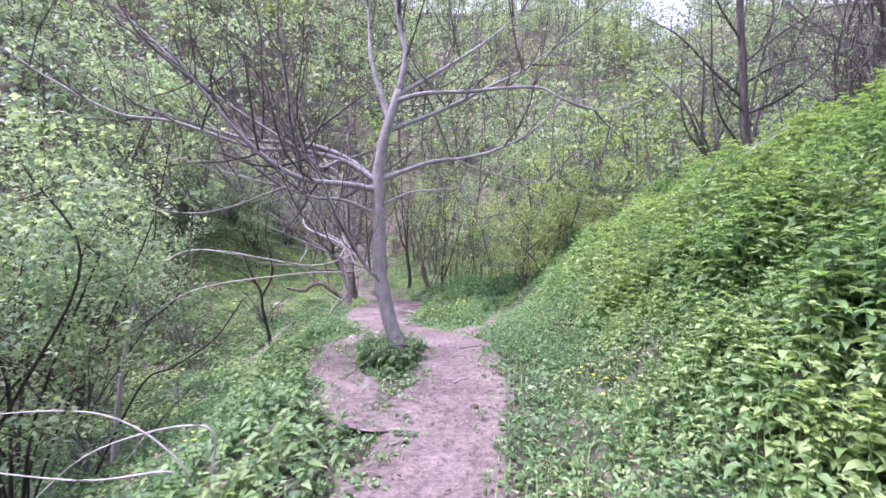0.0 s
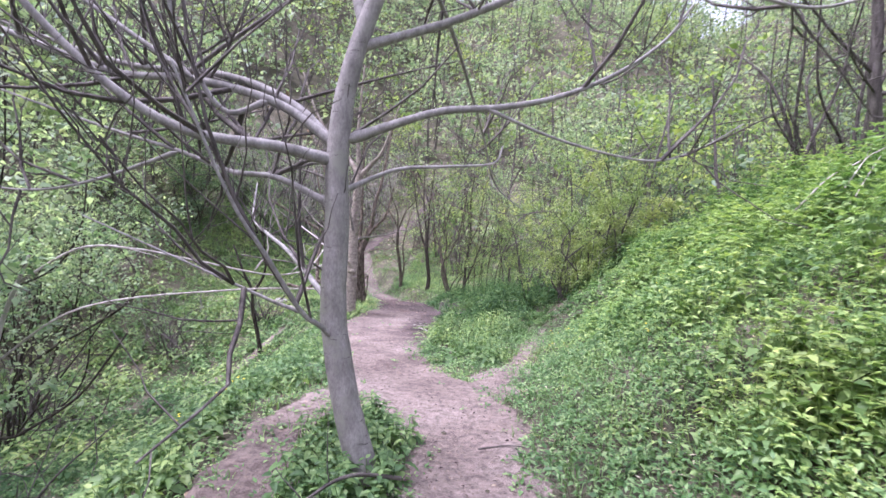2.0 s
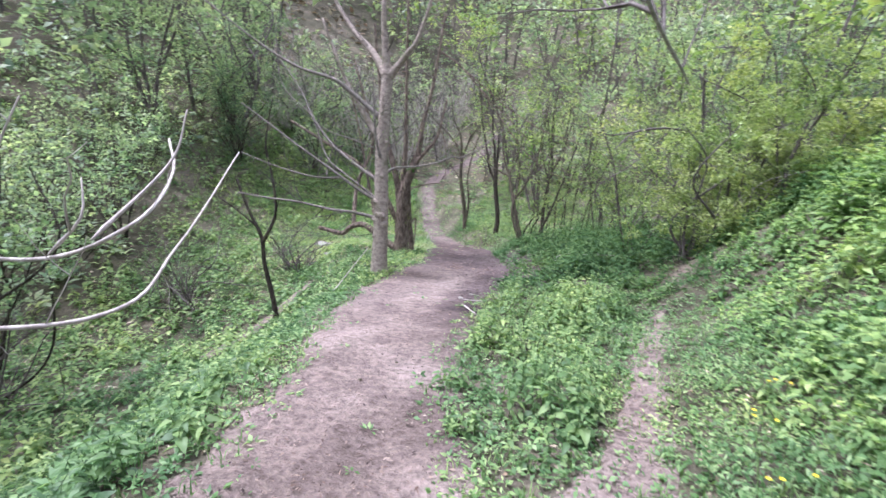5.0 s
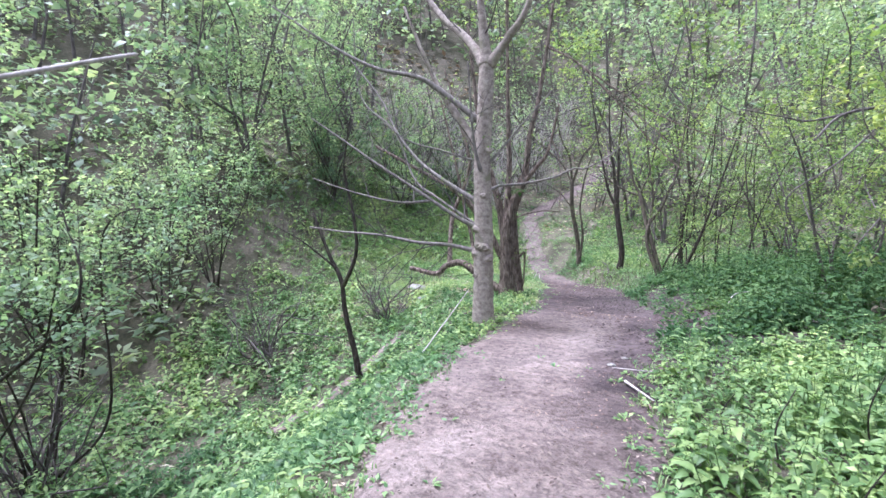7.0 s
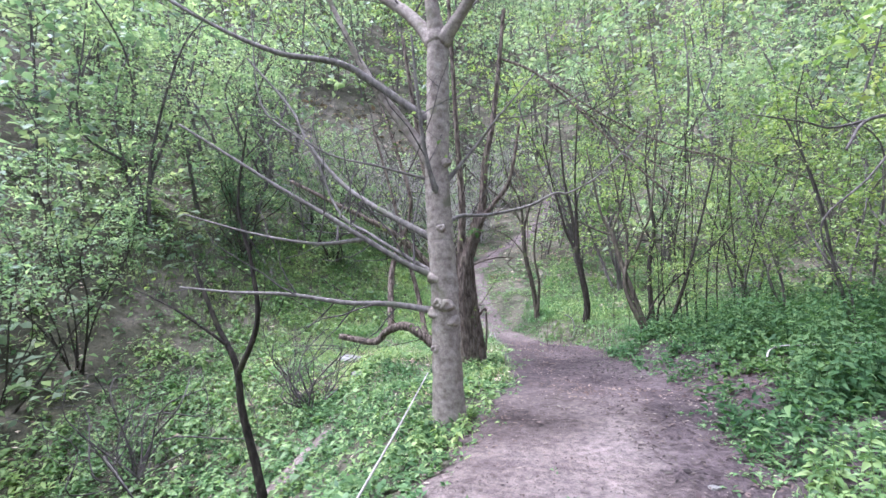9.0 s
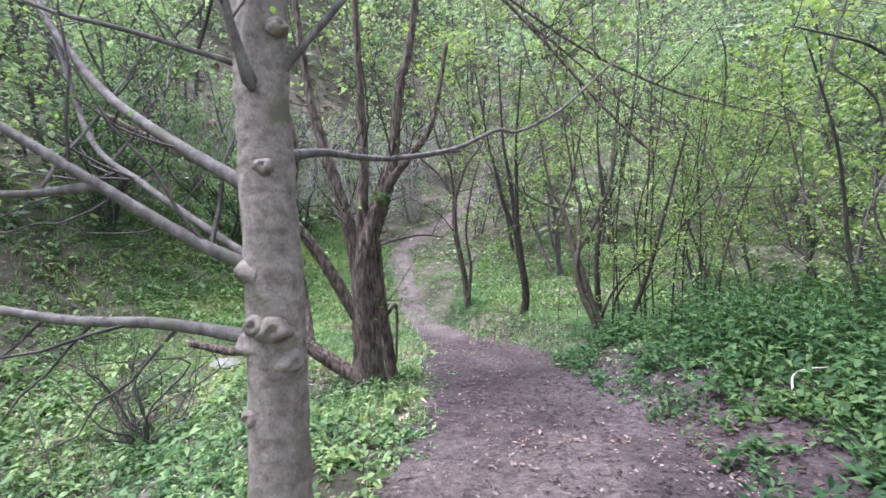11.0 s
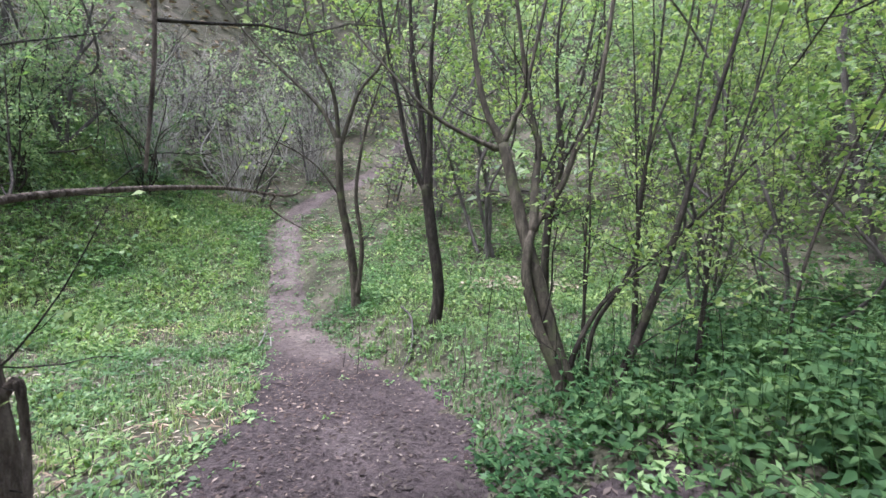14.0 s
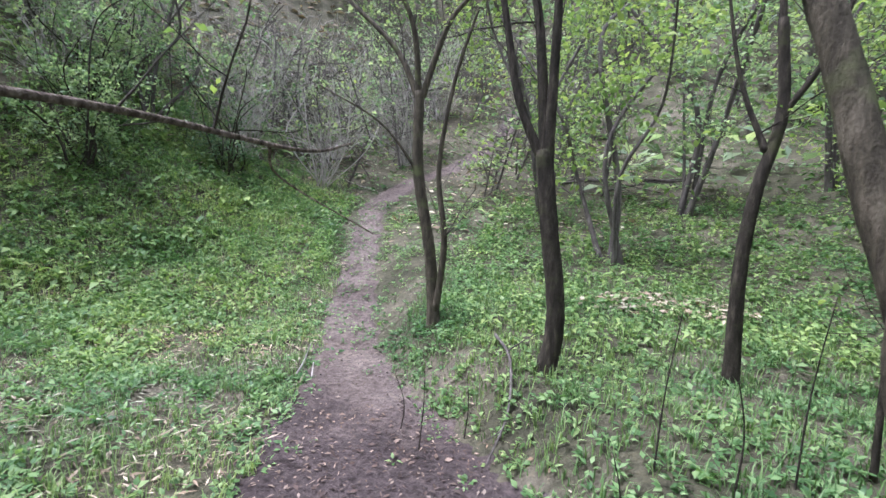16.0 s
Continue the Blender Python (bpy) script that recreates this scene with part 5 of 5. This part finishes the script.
x, y = scatter(5200, -3.8, 1.6, 20.2, 27.5, lambda x, y: np.where((x > path_mid(y)) & (off_path(x, y) > 0.05), 0.75, 0))
grass("grove_grass", x, y, 0.13, GRASS, "bright soft grass under the slim trees", 4)
x, y = scatter(11000, -10.5, -2.5, 17, 30, lambda x, y: np.where((x < path_mid(y)) & (off_path(x, y) > 0), 0.35 + 0.6 * (ripple(x, y, 2.1, 51) > 0.0), 0))
grass("clearing_grass", x, y, 0.12, GRASS_PALE, "short patchy grass of the clearing")
x, y = scatter(4200, -2.5, 2.2, -1, 14, lambda x, y: np.where((off_path(x, y) > -0.14) & (off_path(x, y) < 0.7), 0.5, 0))
grass("verge_grass", x, y, 0.10, GRASS, "short grass tufts along the path edges")

x, y = scatter(16000, -4, 1.6, 1, 17, lambda x, y: np.where(off_path(x, y) < 0.1, 0.8, 0))
flakes("path_chips", x, y, 0.024, PATH_CHIP, "small dry chips and leaf crumbs strewn over the path", lift=0.022)
x, y = scatter(8000, -7, 2, -1, 31, lambda x, y: np.where(off_path(x, y) < 0.1, 0.9, 0))
flakes("path_litter", x, y, 0.030, PATH_CHIP, "dry leaf bits and wood chips lying on the path", lift=0.022)
x, y = scatter(14000, -4.2, 1.6, 13, 23.5, lambda x, y: np.where(np.abs(x - mulch_mid(y)) < mulch_half(y) * 1.15, 0.85, 0))
flakes("mulch_litter", x, y, 0.045, DARK_LITTER, "dark damp leaf litter on the path edge", lift=0.02)
x, y = scatter(20000, -12, 2.5, -1, 31, lambda x, y: np.where((off_path(x, y) > 0.1) & (x < path_mid(y) + 0.3), 0.25 + 0.6 * (ripple(x, y, 2.6, 47) < 0.0), 0))
flakes("ground_litter", x, y, 0.07, LITTER, "dry straw-coloured leaf litter on the ground", broad=(0.08, 0.4))
x, y = scatter(8000, -16, 16, 24, 44, lambda x, y: np.where((off_path(x, y) > 0.05) & ((y > 29) | (x > 3)), 0.8, 0.05))
herbs("far_herbs", x, y, 0.13, HERB, "green ground cover on the slope beyond the clearing", 4, "flat")
x, y = scatter(2600, -29, -11, 34, 52, lambda x, y: np.where(np.hypot(x + 20, y - 43) < 8.5, 1, 0))
flakes("bare_slope_litter", x, y, 0.5, LITTER, "pale brown bare earth and dead leaves on the hillside")
x, y = scatter(9000, -3.2, 2.2, -1, 24, lambda x, y: np.where(np.abs(off_path(x, y)) < 0.35, 0.8, 0))
flakes("verge_litter", x, y, 0.035, LITTER, "dry leaf bits along the trodden edges")
x, y = scatter(20000, 0.7, 5.6, 0.2, 11.5, lambda x, y: np.where((x > path_mid(y)) & (off_path(x, y) > 0.2), 0.8, 0))
herbs("bank_herbs", x, y, 0.040, HERB, "mixed bright low leaves filling the bank between nettles", 5, "flat", 0.6, "ground cover", 0.16)
x, y = scatter(12000, -5, 2, 2, 26, lambda x, y: np.where(off_path(x, y) < 0.05, 0.8, 0))
flakes("path_crumbs", x, y, 0.026, DARK_LITTER, "dark crumbs of leaf and bark trodden into the path", lift=0.022)
x, y = scatter(7000, -2.2, 3.0, 13.5, 21.0, lambda x, y: np.where((x > path_mid(y)) & (off_path(x, y) > -0.4) & (off_path(x, y) < 1.5), 0.9, 0))
flakes("mulch_edge_litter", x, y, 0.07, DARK_LITTER, "brown damp leaf litter beside the path")
# Slope herbs take the nettle green that has shade painted in
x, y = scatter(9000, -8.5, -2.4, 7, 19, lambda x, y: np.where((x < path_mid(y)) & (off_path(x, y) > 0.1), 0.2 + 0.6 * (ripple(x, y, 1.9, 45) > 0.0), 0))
herbs("slope_herbs", x, y, 0.062, NETTLE_SHADE_DIM, "fresh green herbs on the slope below the path", 6, "flat", 0.5, "ground cover", 0.08)
x, y = scatter(9000, -6, 2, 1, 27, lambda x, y: np.where((off_path(x, y) > -0.32) & (off_path(x, y) < 0.05) & (ripple(x, y, 0.8, 81) > 0.12), 0.8, 0))
herbs("edge_tufts", x, y, 0.045, HERB, "small green tufts creeping onto the path edges", 6, "flat")
x, y = scatter(2400, -21, -8.5, 8, 31, lambda x, y: np.where(off_path(x, y) > 2, 0.85, 0))
nettles("hill_foot_nettles", x, y, 0.36, 0.20, NETTLE, "green nettles and herbs at the foot of the far slope", 3, "flat")
# Wood floor plants share the leaf green with shade painted in
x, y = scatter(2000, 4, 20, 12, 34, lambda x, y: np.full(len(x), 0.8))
nettles("wood_floor_nettles", x, y, 0.34, 0.19, NETTLE_SHADE_DIM, "undergrowth on the wood floor, shade put into its green", 3, "flat")
x, y = scatter(5000, 0.9, 6.0, 0, 12, lambda x, y: np.where((off_path(x, y) > 0.2) & (ripple(x, y, 1.8, 41) < -0.1), 0.9, 0.05))
flakes("bank_litter", x, y, 0.045, LITTER, "dry straw-coloured stalks and leaves between the nettles", lift=0.05)
# Far undergrowth uses the same haze-paled leaf green
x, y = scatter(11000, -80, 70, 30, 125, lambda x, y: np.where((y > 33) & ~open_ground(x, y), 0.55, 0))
herbs("hill_undergrowth", x, y, 0.75, LEAF_FAR, "undergrowth and brambles covering the hillside, green paled for haze", 4, "flat", 0.5, "undergrowth", 0.5)
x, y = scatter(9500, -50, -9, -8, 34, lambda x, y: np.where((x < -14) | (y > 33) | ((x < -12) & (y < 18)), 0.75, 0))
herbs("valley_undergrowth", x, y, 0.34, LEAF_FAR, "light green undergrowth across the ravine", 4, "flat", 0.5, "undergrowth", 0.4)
x, y = scatter(1800, 0.8, 3.4, 1.5, 9.0, lambda x, y: np.where((x > path_mid(y)) & (off_path(x, y) > 0.1), 0.25 + 0.6 * (ripple(x, y, 1.5, 61) < 0.0), 0))
grass("bank_grass", x, y, 0.13, GRASS, "thin fresh grass among the low herbs of the bank", 4)
x, y = scatter(21000, -10.5, -2.8, 17, 29, lambda x, y: np.where((x < path_mid(y) + 0.2) & (off_path(x, y) > 0), np.where(ripple(x, y, 1.7, 53) < 0.08, 0.95, 0.15), 0))
flakes("clearing_straw", x, y, 0.095, LITTER, "pale dry straw and leaves among the clearing herbs", lift=0.035, broad=(0.05, 0.2))

x, y = scatter(9000, -13, -4, 19, 30.5, lambda x, y: np.where((off_path(x, y) > 0.25) & (x < path_mid(y)), np.where(ripple(x, y, 1.7, 53) > 0.0, 0.9, 0.12), 0))
herbs("clearing_lush_herbs", x, y, 0.055, NETTLE, "lush green patches of low herbs in the clearing", 8, "flat", 0.7, "ground cover", 0.09)
x, y = scatter(9500, -13.5, -6.3, 23.0, 32, lambda x, y: np.where(off_path(x, y) > 0.3, np.where(ripple(x, y, 2.2, 57) > -0.25, 0.9, 0.35), 0))
herbs("clearing_slope_herbs", x, y, 0.085, NETTLE, "fresh green herbs and grass rising to the clearing edge", 4, "flat", 0.7, "ground cover", 0.10)
x, y = scatter(5200, -16, -7.5, 21, 33, lambda x, y: np.where(off_path(x, y) > 1.0, 0.8, 0))
grass("clearing_far_grass", x, y, 0.20, GRASS_PALE, "longer fresh grass at the far side of the clearing", 5)
# Clumps in the mulch also use the shade-dimmed leaf green
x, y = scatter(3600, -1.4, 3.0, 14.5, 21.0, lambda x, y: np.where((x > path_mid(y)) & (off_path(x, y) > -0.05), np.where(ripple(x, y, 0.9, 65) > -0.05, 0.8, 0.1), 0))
herbs("mulch_herbs", x, y, 0.075, NETTLE_SHADE_DIM, "green herb clumps growing through the dark mulch", 8, "plain", 0.6, "ground cover", 0.12)
x, y = scatter(7000, -24, -7, 4, 30, lambda x, y: np.where((x < drop_edge(y) - 2) & (off_path(x, y) > 2), np.where(ripple(x, y, 3.0, 54) > -0.05, 0.85, 0.2), 0))
flakes("ravine_litter", x, y, 0.13, LITTER, "pale dead leaves and stalks on the far ravine side", lift=0.03)
x, y = scatter(9000, -16, 1, 29, 49, lambda x, y: np.where(off_path(x, y) > 0.3, np.where(ripple(x, y, 3.0, 55) > -0.2, 0.9, 0.3), 0))
flakes("slope_straw", x, y, 0.16, LITTER, "grey-brown dead stalks and leaves on the slope behind the clearing", lift=0.04)
x, y = scatter(2600, -1.6, 1.6, 24.8, 27.6, lambda x, y: np.where(np.hypot((x + 0.3) / 1.2, (y - 26.3) / 0.6) < 1, 0.9, 0))
flakes("grove_straw", x, y, 0.10, LITTER, "patch of pale dry stalks in the grass of the grove", lift=0.06)
x, y = scatter(12000, -5, 1, 15, 25, lambda x, y: np.where(off_path(x, y) < 0.0, np.where(ripple(x, y, 1.0, 56) > 0.1, 0.9, 0.25), 0))
flakes("mulch_chips", x, y, 0.040, PATH_CHIP, "brown leaf chips in patches on the damp path", lift=0.024)

# ---- dead wood, stones and flowers ----


def stick(points, r, label, mat=DEADWOOD, name="stick", twigs=0, on_ground=False, category="stick", tip=0.4):
    """One broken stick or branch, with a few short side twigs as parts."""
    pts = [(x, y, float(land(x, y)) + z) for x, y, z in points] if on_ground else points
    e = root(name, pts[0], label, category)
    v, f = limb_mesh(pts, r, r * tip, 7, 0.06, 0.0, 0.05)
    child("shaft", v, f, mat, e)
    if twigs:
        p, q = shoots([np.array(pts)], twigs, 0.30, r * 0.45, 0.1, 1.0, 5, 0.3)
        for line, rad in zip(p, q):
            v, f = tubes(line[None], [rad], [rad * 0.4], 5)
            child("side_twig", v, f, mat, e)
    return e


stick([(-0.80, 13.05, 0.06), (-0.70, 12.85, 0.07), (-0.56, 12.62, 0.06)], 0.014, "bleached straight stick lying on the path edge", on_ground=True)
stick([(-0.95, 13.42, 0.06), (-0.62, 13.50, 0.06), (-0.30, 13.62, 0.06)], 0.006, "thin pale stalk lying across the mulch", on_ground=True)
stick([(-4.47, 23.73, 0.03), (-4.42, 23.80, 0.16), (-4.38, 23.86, 0.33)], 0.013, "short bleached stick standing at the path edge", on_ground=True)
stick([(-4.27, 23.70, 0.03), (-4.33, 23.84, 0.14)], 0.012, "short bleached stick leaning at the path edge", on_ground=True)
stick([(-2.37, 24.05, 0.10), (-2.17, 23.53, 0.08), (-2.11, 22.96, 0.07), (-2.20, 22.44, 0.06)], 0.018, "curved fallen grey branch in the grass", BARK_TWIG, "fallen_branch", 2, True, "branch")
stick([(0.35, 17.2, 0.06), (0.52, 17.5, 0.22), (1.05, 17.6, 0.24), (1.7, 17.7, 0.28)], 0.011, "pale dead stalk bent over the nettles", on_ground=True)
stick([(0.60, 16.6, 0.05), (1.0, 16.8, 0.06), (1.5, 16.8, 0.05)], 0.010, "pale thin stick in the litter", on_ground=True)
stick([(-3.10, 13.5, 0.08), (-2.98, 14.0, 0.36), (-2.94, 14.55, 0.62)], 0.010, "thin pale cane leaning on the buff tree", on_ground=True, name="cane", category="cane")
stick([(0.10, 5.25, 0.15), (-0.13, 5.05, 0.26), (-0.30, 4.85, 0.22), (-0.55, 4.55, 0.06)], 0.012, "broken grey branch lying across nettles at the tree foot", BARK_TWIG, "fallen_branch", 3, True, "branch")
stick([(-0.27, 5.60, 0.02), (-0.36, 5.62, 0.65), (-0.42, 5.67, 0.93), (-0.50, 5.77, 1.36)], 0.008, "dead brown stem standing against the grey tree", BARK_TWIG, "dry_stalk", 2, True, "stem")
stick([(0.52, 6.05, 0.04), (0.75, 6.12, 0.05), (0.90, 6.10, 0.04)], 0.007, "short brown twig lying on the path", BARK_TWIG, on_ground=True)
stick([(0.45, 4.55, 0.04), (0.62, 4.75, 0.04)], 0.008, "short pale stick lying on the path", on_ground=True)
for a, b, c in (((-2.6, 2.9, 0.70), (-1.61, 2.9, 0.76), (-1.12, 2.9, 0.50)), ((-2.5, 2.8, 0.48), (-1.62, 2.8, 0.42), (-1.08, 2.8, 0.48)), ((-2.2, 3.0, 0.05), (-1.69, 3.0, 0.49), (-1.02, 3.0, 0.66))):
    stick([(c[0] + 0.02, c[1] + 0.05, float(land(c[0], c[1]))), c, b, a], 0.008, "bleached dead cane arching over the ravine edge", DEADWOOD, "cane", 1, False, "cane")
tree("dead shrub with long pale bent branches over the ravine",
     [(-4.6, 7.1, -2.0), (-4.5, 7.1, -0.6), (-4.3, 7.1, 0.6), (-4.1, 7.2, 1.4)], 0.040, 0.016,
     [([(-4.2, 7.15, 1.1), (-3.7, 7.35, 1.50), (-3.2, 7.55, 1.52), (-2.7, 7.8, 1.42), (-1.92, 8.14, 1.29), (-1.30, 8.15, 1.5), (-1.6, 8.7, 1.68), (-2.05, 9.16, 1.86)], 0.013, 0.007),
      ([(-4.35, 7.1, 0.3), (-3.4, 7.1, 0.95), (-2.0, 7.4, 1.20), (-1.09, 7.78, 1.25), (-1.33, 8.43, 1.37), (-1.78, 9.48, 1.80)], 0.011, 0.005),
      ([(-1.5, 8.14, 1.42), (-1.42, 8.5, 1.75), (-1.40, 8.6, 2.0)], 0.009, 0.004),
      ([(-2.15, 8.05, 1.33), (-2.05, 8.15, 1.55), (-2.08, 8.2, 1.75), (-1.98, 8.25, 2.0)], 0.010, 0.004), ([(-1.75, 8.14, 1.33), (-1.62, 8.2, 1.5), (-1.66, 8.25, 1.66)], 0.008, 0.004)],
     DEADWOOD, None, (1.0, 0.5, 0.005), (2.0, 0.25, 0.003), None, 0.2, 0.04, "dead_shrub", "shrub", 0.2)
stick([(-4.4, 6.4, float(land(-4.4, 6.4))), (-3.7, 6.4, -0.25), (-3.2, 6.3, 0.05), (-2.6, 6.15, 0.45), (-2.36, 6.18, 0.78), (-2.25, 6.22, 0.98)], 0.016, "dark crooked branch rising from the ravine", BARK_DARK, "dead_branch", 3, False, "branch", 0.4)
for k in range(9):
    a = 0.5 + k * 0.33
    x, y = 3.55 + 0.3 * math.cos(k * 2.1), 17.3 + 0.25 * math.sin(k * 1.7)
    stick([(x, y, 0.05), (x - 0.5 * math.cos(a), y - 0.35, 0.45 + 0.07 * k), (x - 1.0 * math.cos(a), y - 0.55, 0.55 + 0.12 * (k % 4))], 0.014, "bleached dead stick in a brush heap beside the shrub", DEADWOOD, "brush_stick", 1.5, True, "stick")
tree("dead grey tree with broken pale drooping limbs over the nettles",
     [(3.6, 19.4, 0.0), (3.55, 19.3, 1.4), (3.4, 19.2, 2.8), (3.2, 19.0, 4.2)], 0.055, 0.025,
     [([(3.4, 19.2, 2.7), (2.6, 18.6, 2.75), (1.8, 18.0, 2.6), (1.36, 17.5, 2.19)], 0.030, 0.016), ([(1.8, 18.0, 2.6), (1.3, 17.7, 2.5), (0.96, 17.5, 2.56), (0.4, 17.4, 2.7)], 0.018, 0.008),
      ([(2.6, 18.6, 2.7), (1.8, 18.0, 1.9), (1.15, 17.5, 1.45), (1.08, 17.5, 1.15), (1.25, 17.5, 0.75)], 0.016, 0.008), ([(3.45, 19.2, 2.2), (2.8, 18.4, 1.5), (2.2, 17.8, 0.9), (1.9, 17.6, 0.5)], 0.018, 0.008)],
     BARK_TWIG, None, (2.5, 0.6, 0.006), (2.5, 0.3, 0.003), None, 0.2, 0.04, up=-0.1)
for x, y, h in ((-3.0, 22.9, 0.5), (-2.75, 22.6, 0.75), (-2.45, 22.9, 0.55), (-1.2, 22.0, 0.9), (-0.9, 21.7, 0.7), (-1.45, 21.6, 0.5), (-0.2, 20.9, 0.9), (0.2, 20.6, 0.8), (-0.55, 21.9, 1.0), (0.45, 20.4, 0.7)):
    stick([(x, y, 0.0), (x + 0.02, y + 0.02, h * 0.5), (x + 0.06 * math.sin(9 * x), y, h)], 0.006, "thin dry brown stalk standing in the grass", BARK_DARK, "stalk", 2, True, "stalk")
for x, y, h in ((0.35, 11.2, 0.42), (0.15, 11.9, 0.5), (-0.1, 12.2, 0.35), (0.75, 12.5, 0.6)):
    stick([(x, y, 0.0), (x - 0.03, y, h * 0.5), (x + 0.05, y, h)], 0.007, "broken dry brown stalk among the nettles", BARK_DARK, "stalk", 2, True, "stalk")


def stone(x, y, size, label, mat, flat=0.4, name="stone", lift=0.0):
    bm = bmesh.new()
    bmesh.ops.create_icosphere(bm, subdivisions=2, radius=size)
    for v in bm.verts:
        k = 1 + 0.35 * noise.noise(v.co * (2.2 / size) * 0.5 + Vector((x, y, 0)))
        v.co = Vector((v.co.x * k * 1.25, v.co.y * k * 0.9, v.co.z * k * flat))
    me = bpy.data.meshes.new(name)
    bm.to_mesh(me)
    bm.free()
    me.materials.append(mat)
    ob = new(name, me)
    ob.location = (x, y, float(land(x, y)) + size * flat * 0.45 + lift)
    return tagged(ob, label, "stone" if "stone" in name else "clod")


for a, b, r in (((-2.6, 33.4), (1.4, 34.2), 0.055), ((-1.6, 34.3), (2.2, 33.7), 0.045), ((-0.8, 33.2), (2.6, 34.8), 0.035), ((0.2, 34.6), (1.9, 32.9), 0.040), ((-2.0, 34.0), (0.8, 33.2), 0.030)):
    stick([(a[0], a[1], 0.20), ((a[0] + b[0]) / 2, (a[1] + b[1]) / 2 + 0.15, 0.34), (b[0], b[1], 0.24)], r, "grey fallen log in a brush pile beyond the grove", BARK_TWIG, "fallen_log", 1.5, True, "log")
stone(-7.28, 20.9, 0.26, "flat pale stone lying in the clearing litter", STONE, 0.35)
stone(-6.2, 19.4, 0.16, "pale stone half hidden by the bent limb", STONE, 0.4)
stone(-0.98, 13.6, 0.035, "small pale stone on the mulch edge", STONE, 0.6, lift=0.03)
stone(-0.88, 13.95, 0.03, "small pale stone on the mulch edge", STONE, 0.6, lift=0.03)
stone(0.62, 3.95, 0.030, "small dark clod on the dry path", SOIL, 0.7, "clod", 0.025)
for k in range(16):
    y = rng.uniform(3.0, 15.5)
    x = float(path_mid(y) + path_half(y) * rng.uniform(-0.7, 0.8))
    stone(x, y, rng.uniform(0.008, 0.02), "small dark clod of earth on the path", SOIL, 0.6, "clod", 0.025)


def flower(x, y, h):
    """A yellow-flowered sprig: thin stem and a few open blooms."""
    z = float(land(x, y))
    e = root("yellow_flower", (x, y, z), "small yellow-flowered sprig among the nettles", "flower", "yellow flowers")
    for k in range(3):
        tip = np.array([x + rng.normal() * 0.05, y + rng.normal() * 0.05, z + h * rng.uniform(0.8, 1.1)])
        v, f = tubes(np.array([[[x, y, z], [(x + tip[0]) / 2, (y + tip[1]) / 2, z + h * 0.6], tip]]), [0.002], [0.0015], 4)
        child("stem", v, f, NETTLE, e)
        a = np.arange(5) * 1.2566 + rng.uniform(0, 1)
        way = np.stack([np.cos(a), np.sin(a), np.full(5, 0.35)], -1)
        v, f = leaves(np.repeat(tip[None], 5, 0), way, np.array([0, 0, 1.0]) + np.zeros((5, 3)), np.full(5, 0.014), np.full(5, 0.012), "plain")
        child("bloom", v, f, YELLOW, e, "open yellow petals", smooth=False)


for x, y in ((1.35, 3.1), (1.28, 3.35), (1.45, 3.0), (1.62, 3.6), (3.4, 6.0), (-1.45, 6.2), (-1.1, 3.1), (-1.5, 6.6), (-1.6, 5.9), (2.0, 7.2), (2.6, 5.0), (1.5, 9.0), (1.75, 9.6), (1.4, 8.6), (2.4, 8.0), (3.2, 8.2), (2.9, 9.4), (1.9, 4.4)):
    flower(x, y, 0.42 if x > 0 else 0.28)


def sprig(x, y, z, n, size, label):
    """A tuft of broad leaves growing straight from bark."""
    e = root("leaf_sprig", (x, y, z), label, "sprig")
    for k in range(n):
        way = random_way(1, 0.4, 0.1)
        v, f = leaves(np.array([[x, y, z]]) + way * 0.03, way, np.array([[0, 0.0, 1.0]]), np.array([size * rng.uniform(0.7, 1.2)]), np.array([size * 0.55]), "full")
        child("leaf", v, f, NETTLE_SHADE_DIM, e, smooth=False)


sprig(-3.36, 18.28, 1.50, 9, 0.13, "tuft of broad green leaves on the furrowed trunk")

for x, y, dx, dy, r in ((5.0, 8.6, 1.3, 0.5, 0.016), (5.3, 8.9, 1.5, 0.2, 0.012), (4.8, 9.0, 0.9, 0.6, 0.010), (5.7, 8.7, 1.2, 0.7, 0.014), (5.2, 9.5, 1.6, 0.4, 0.013), (4.5, 8.4, 0.9, 0.9, 0.009), (4.2, 8.9, 1.2, 0.9, 0.012), (5.9, 9.3, 1.1, 0.1, 0.010)):
    stick([(x, y, 0.42), (x + dx * 0.5, y + dy * 0.5, 0.50), (x + dx, y + dy, 0.44)], r, "pale dead stalk lying over nettles on the bank crest", DEADWOOD, "dry_stalk", 1.5, True, "stalk")
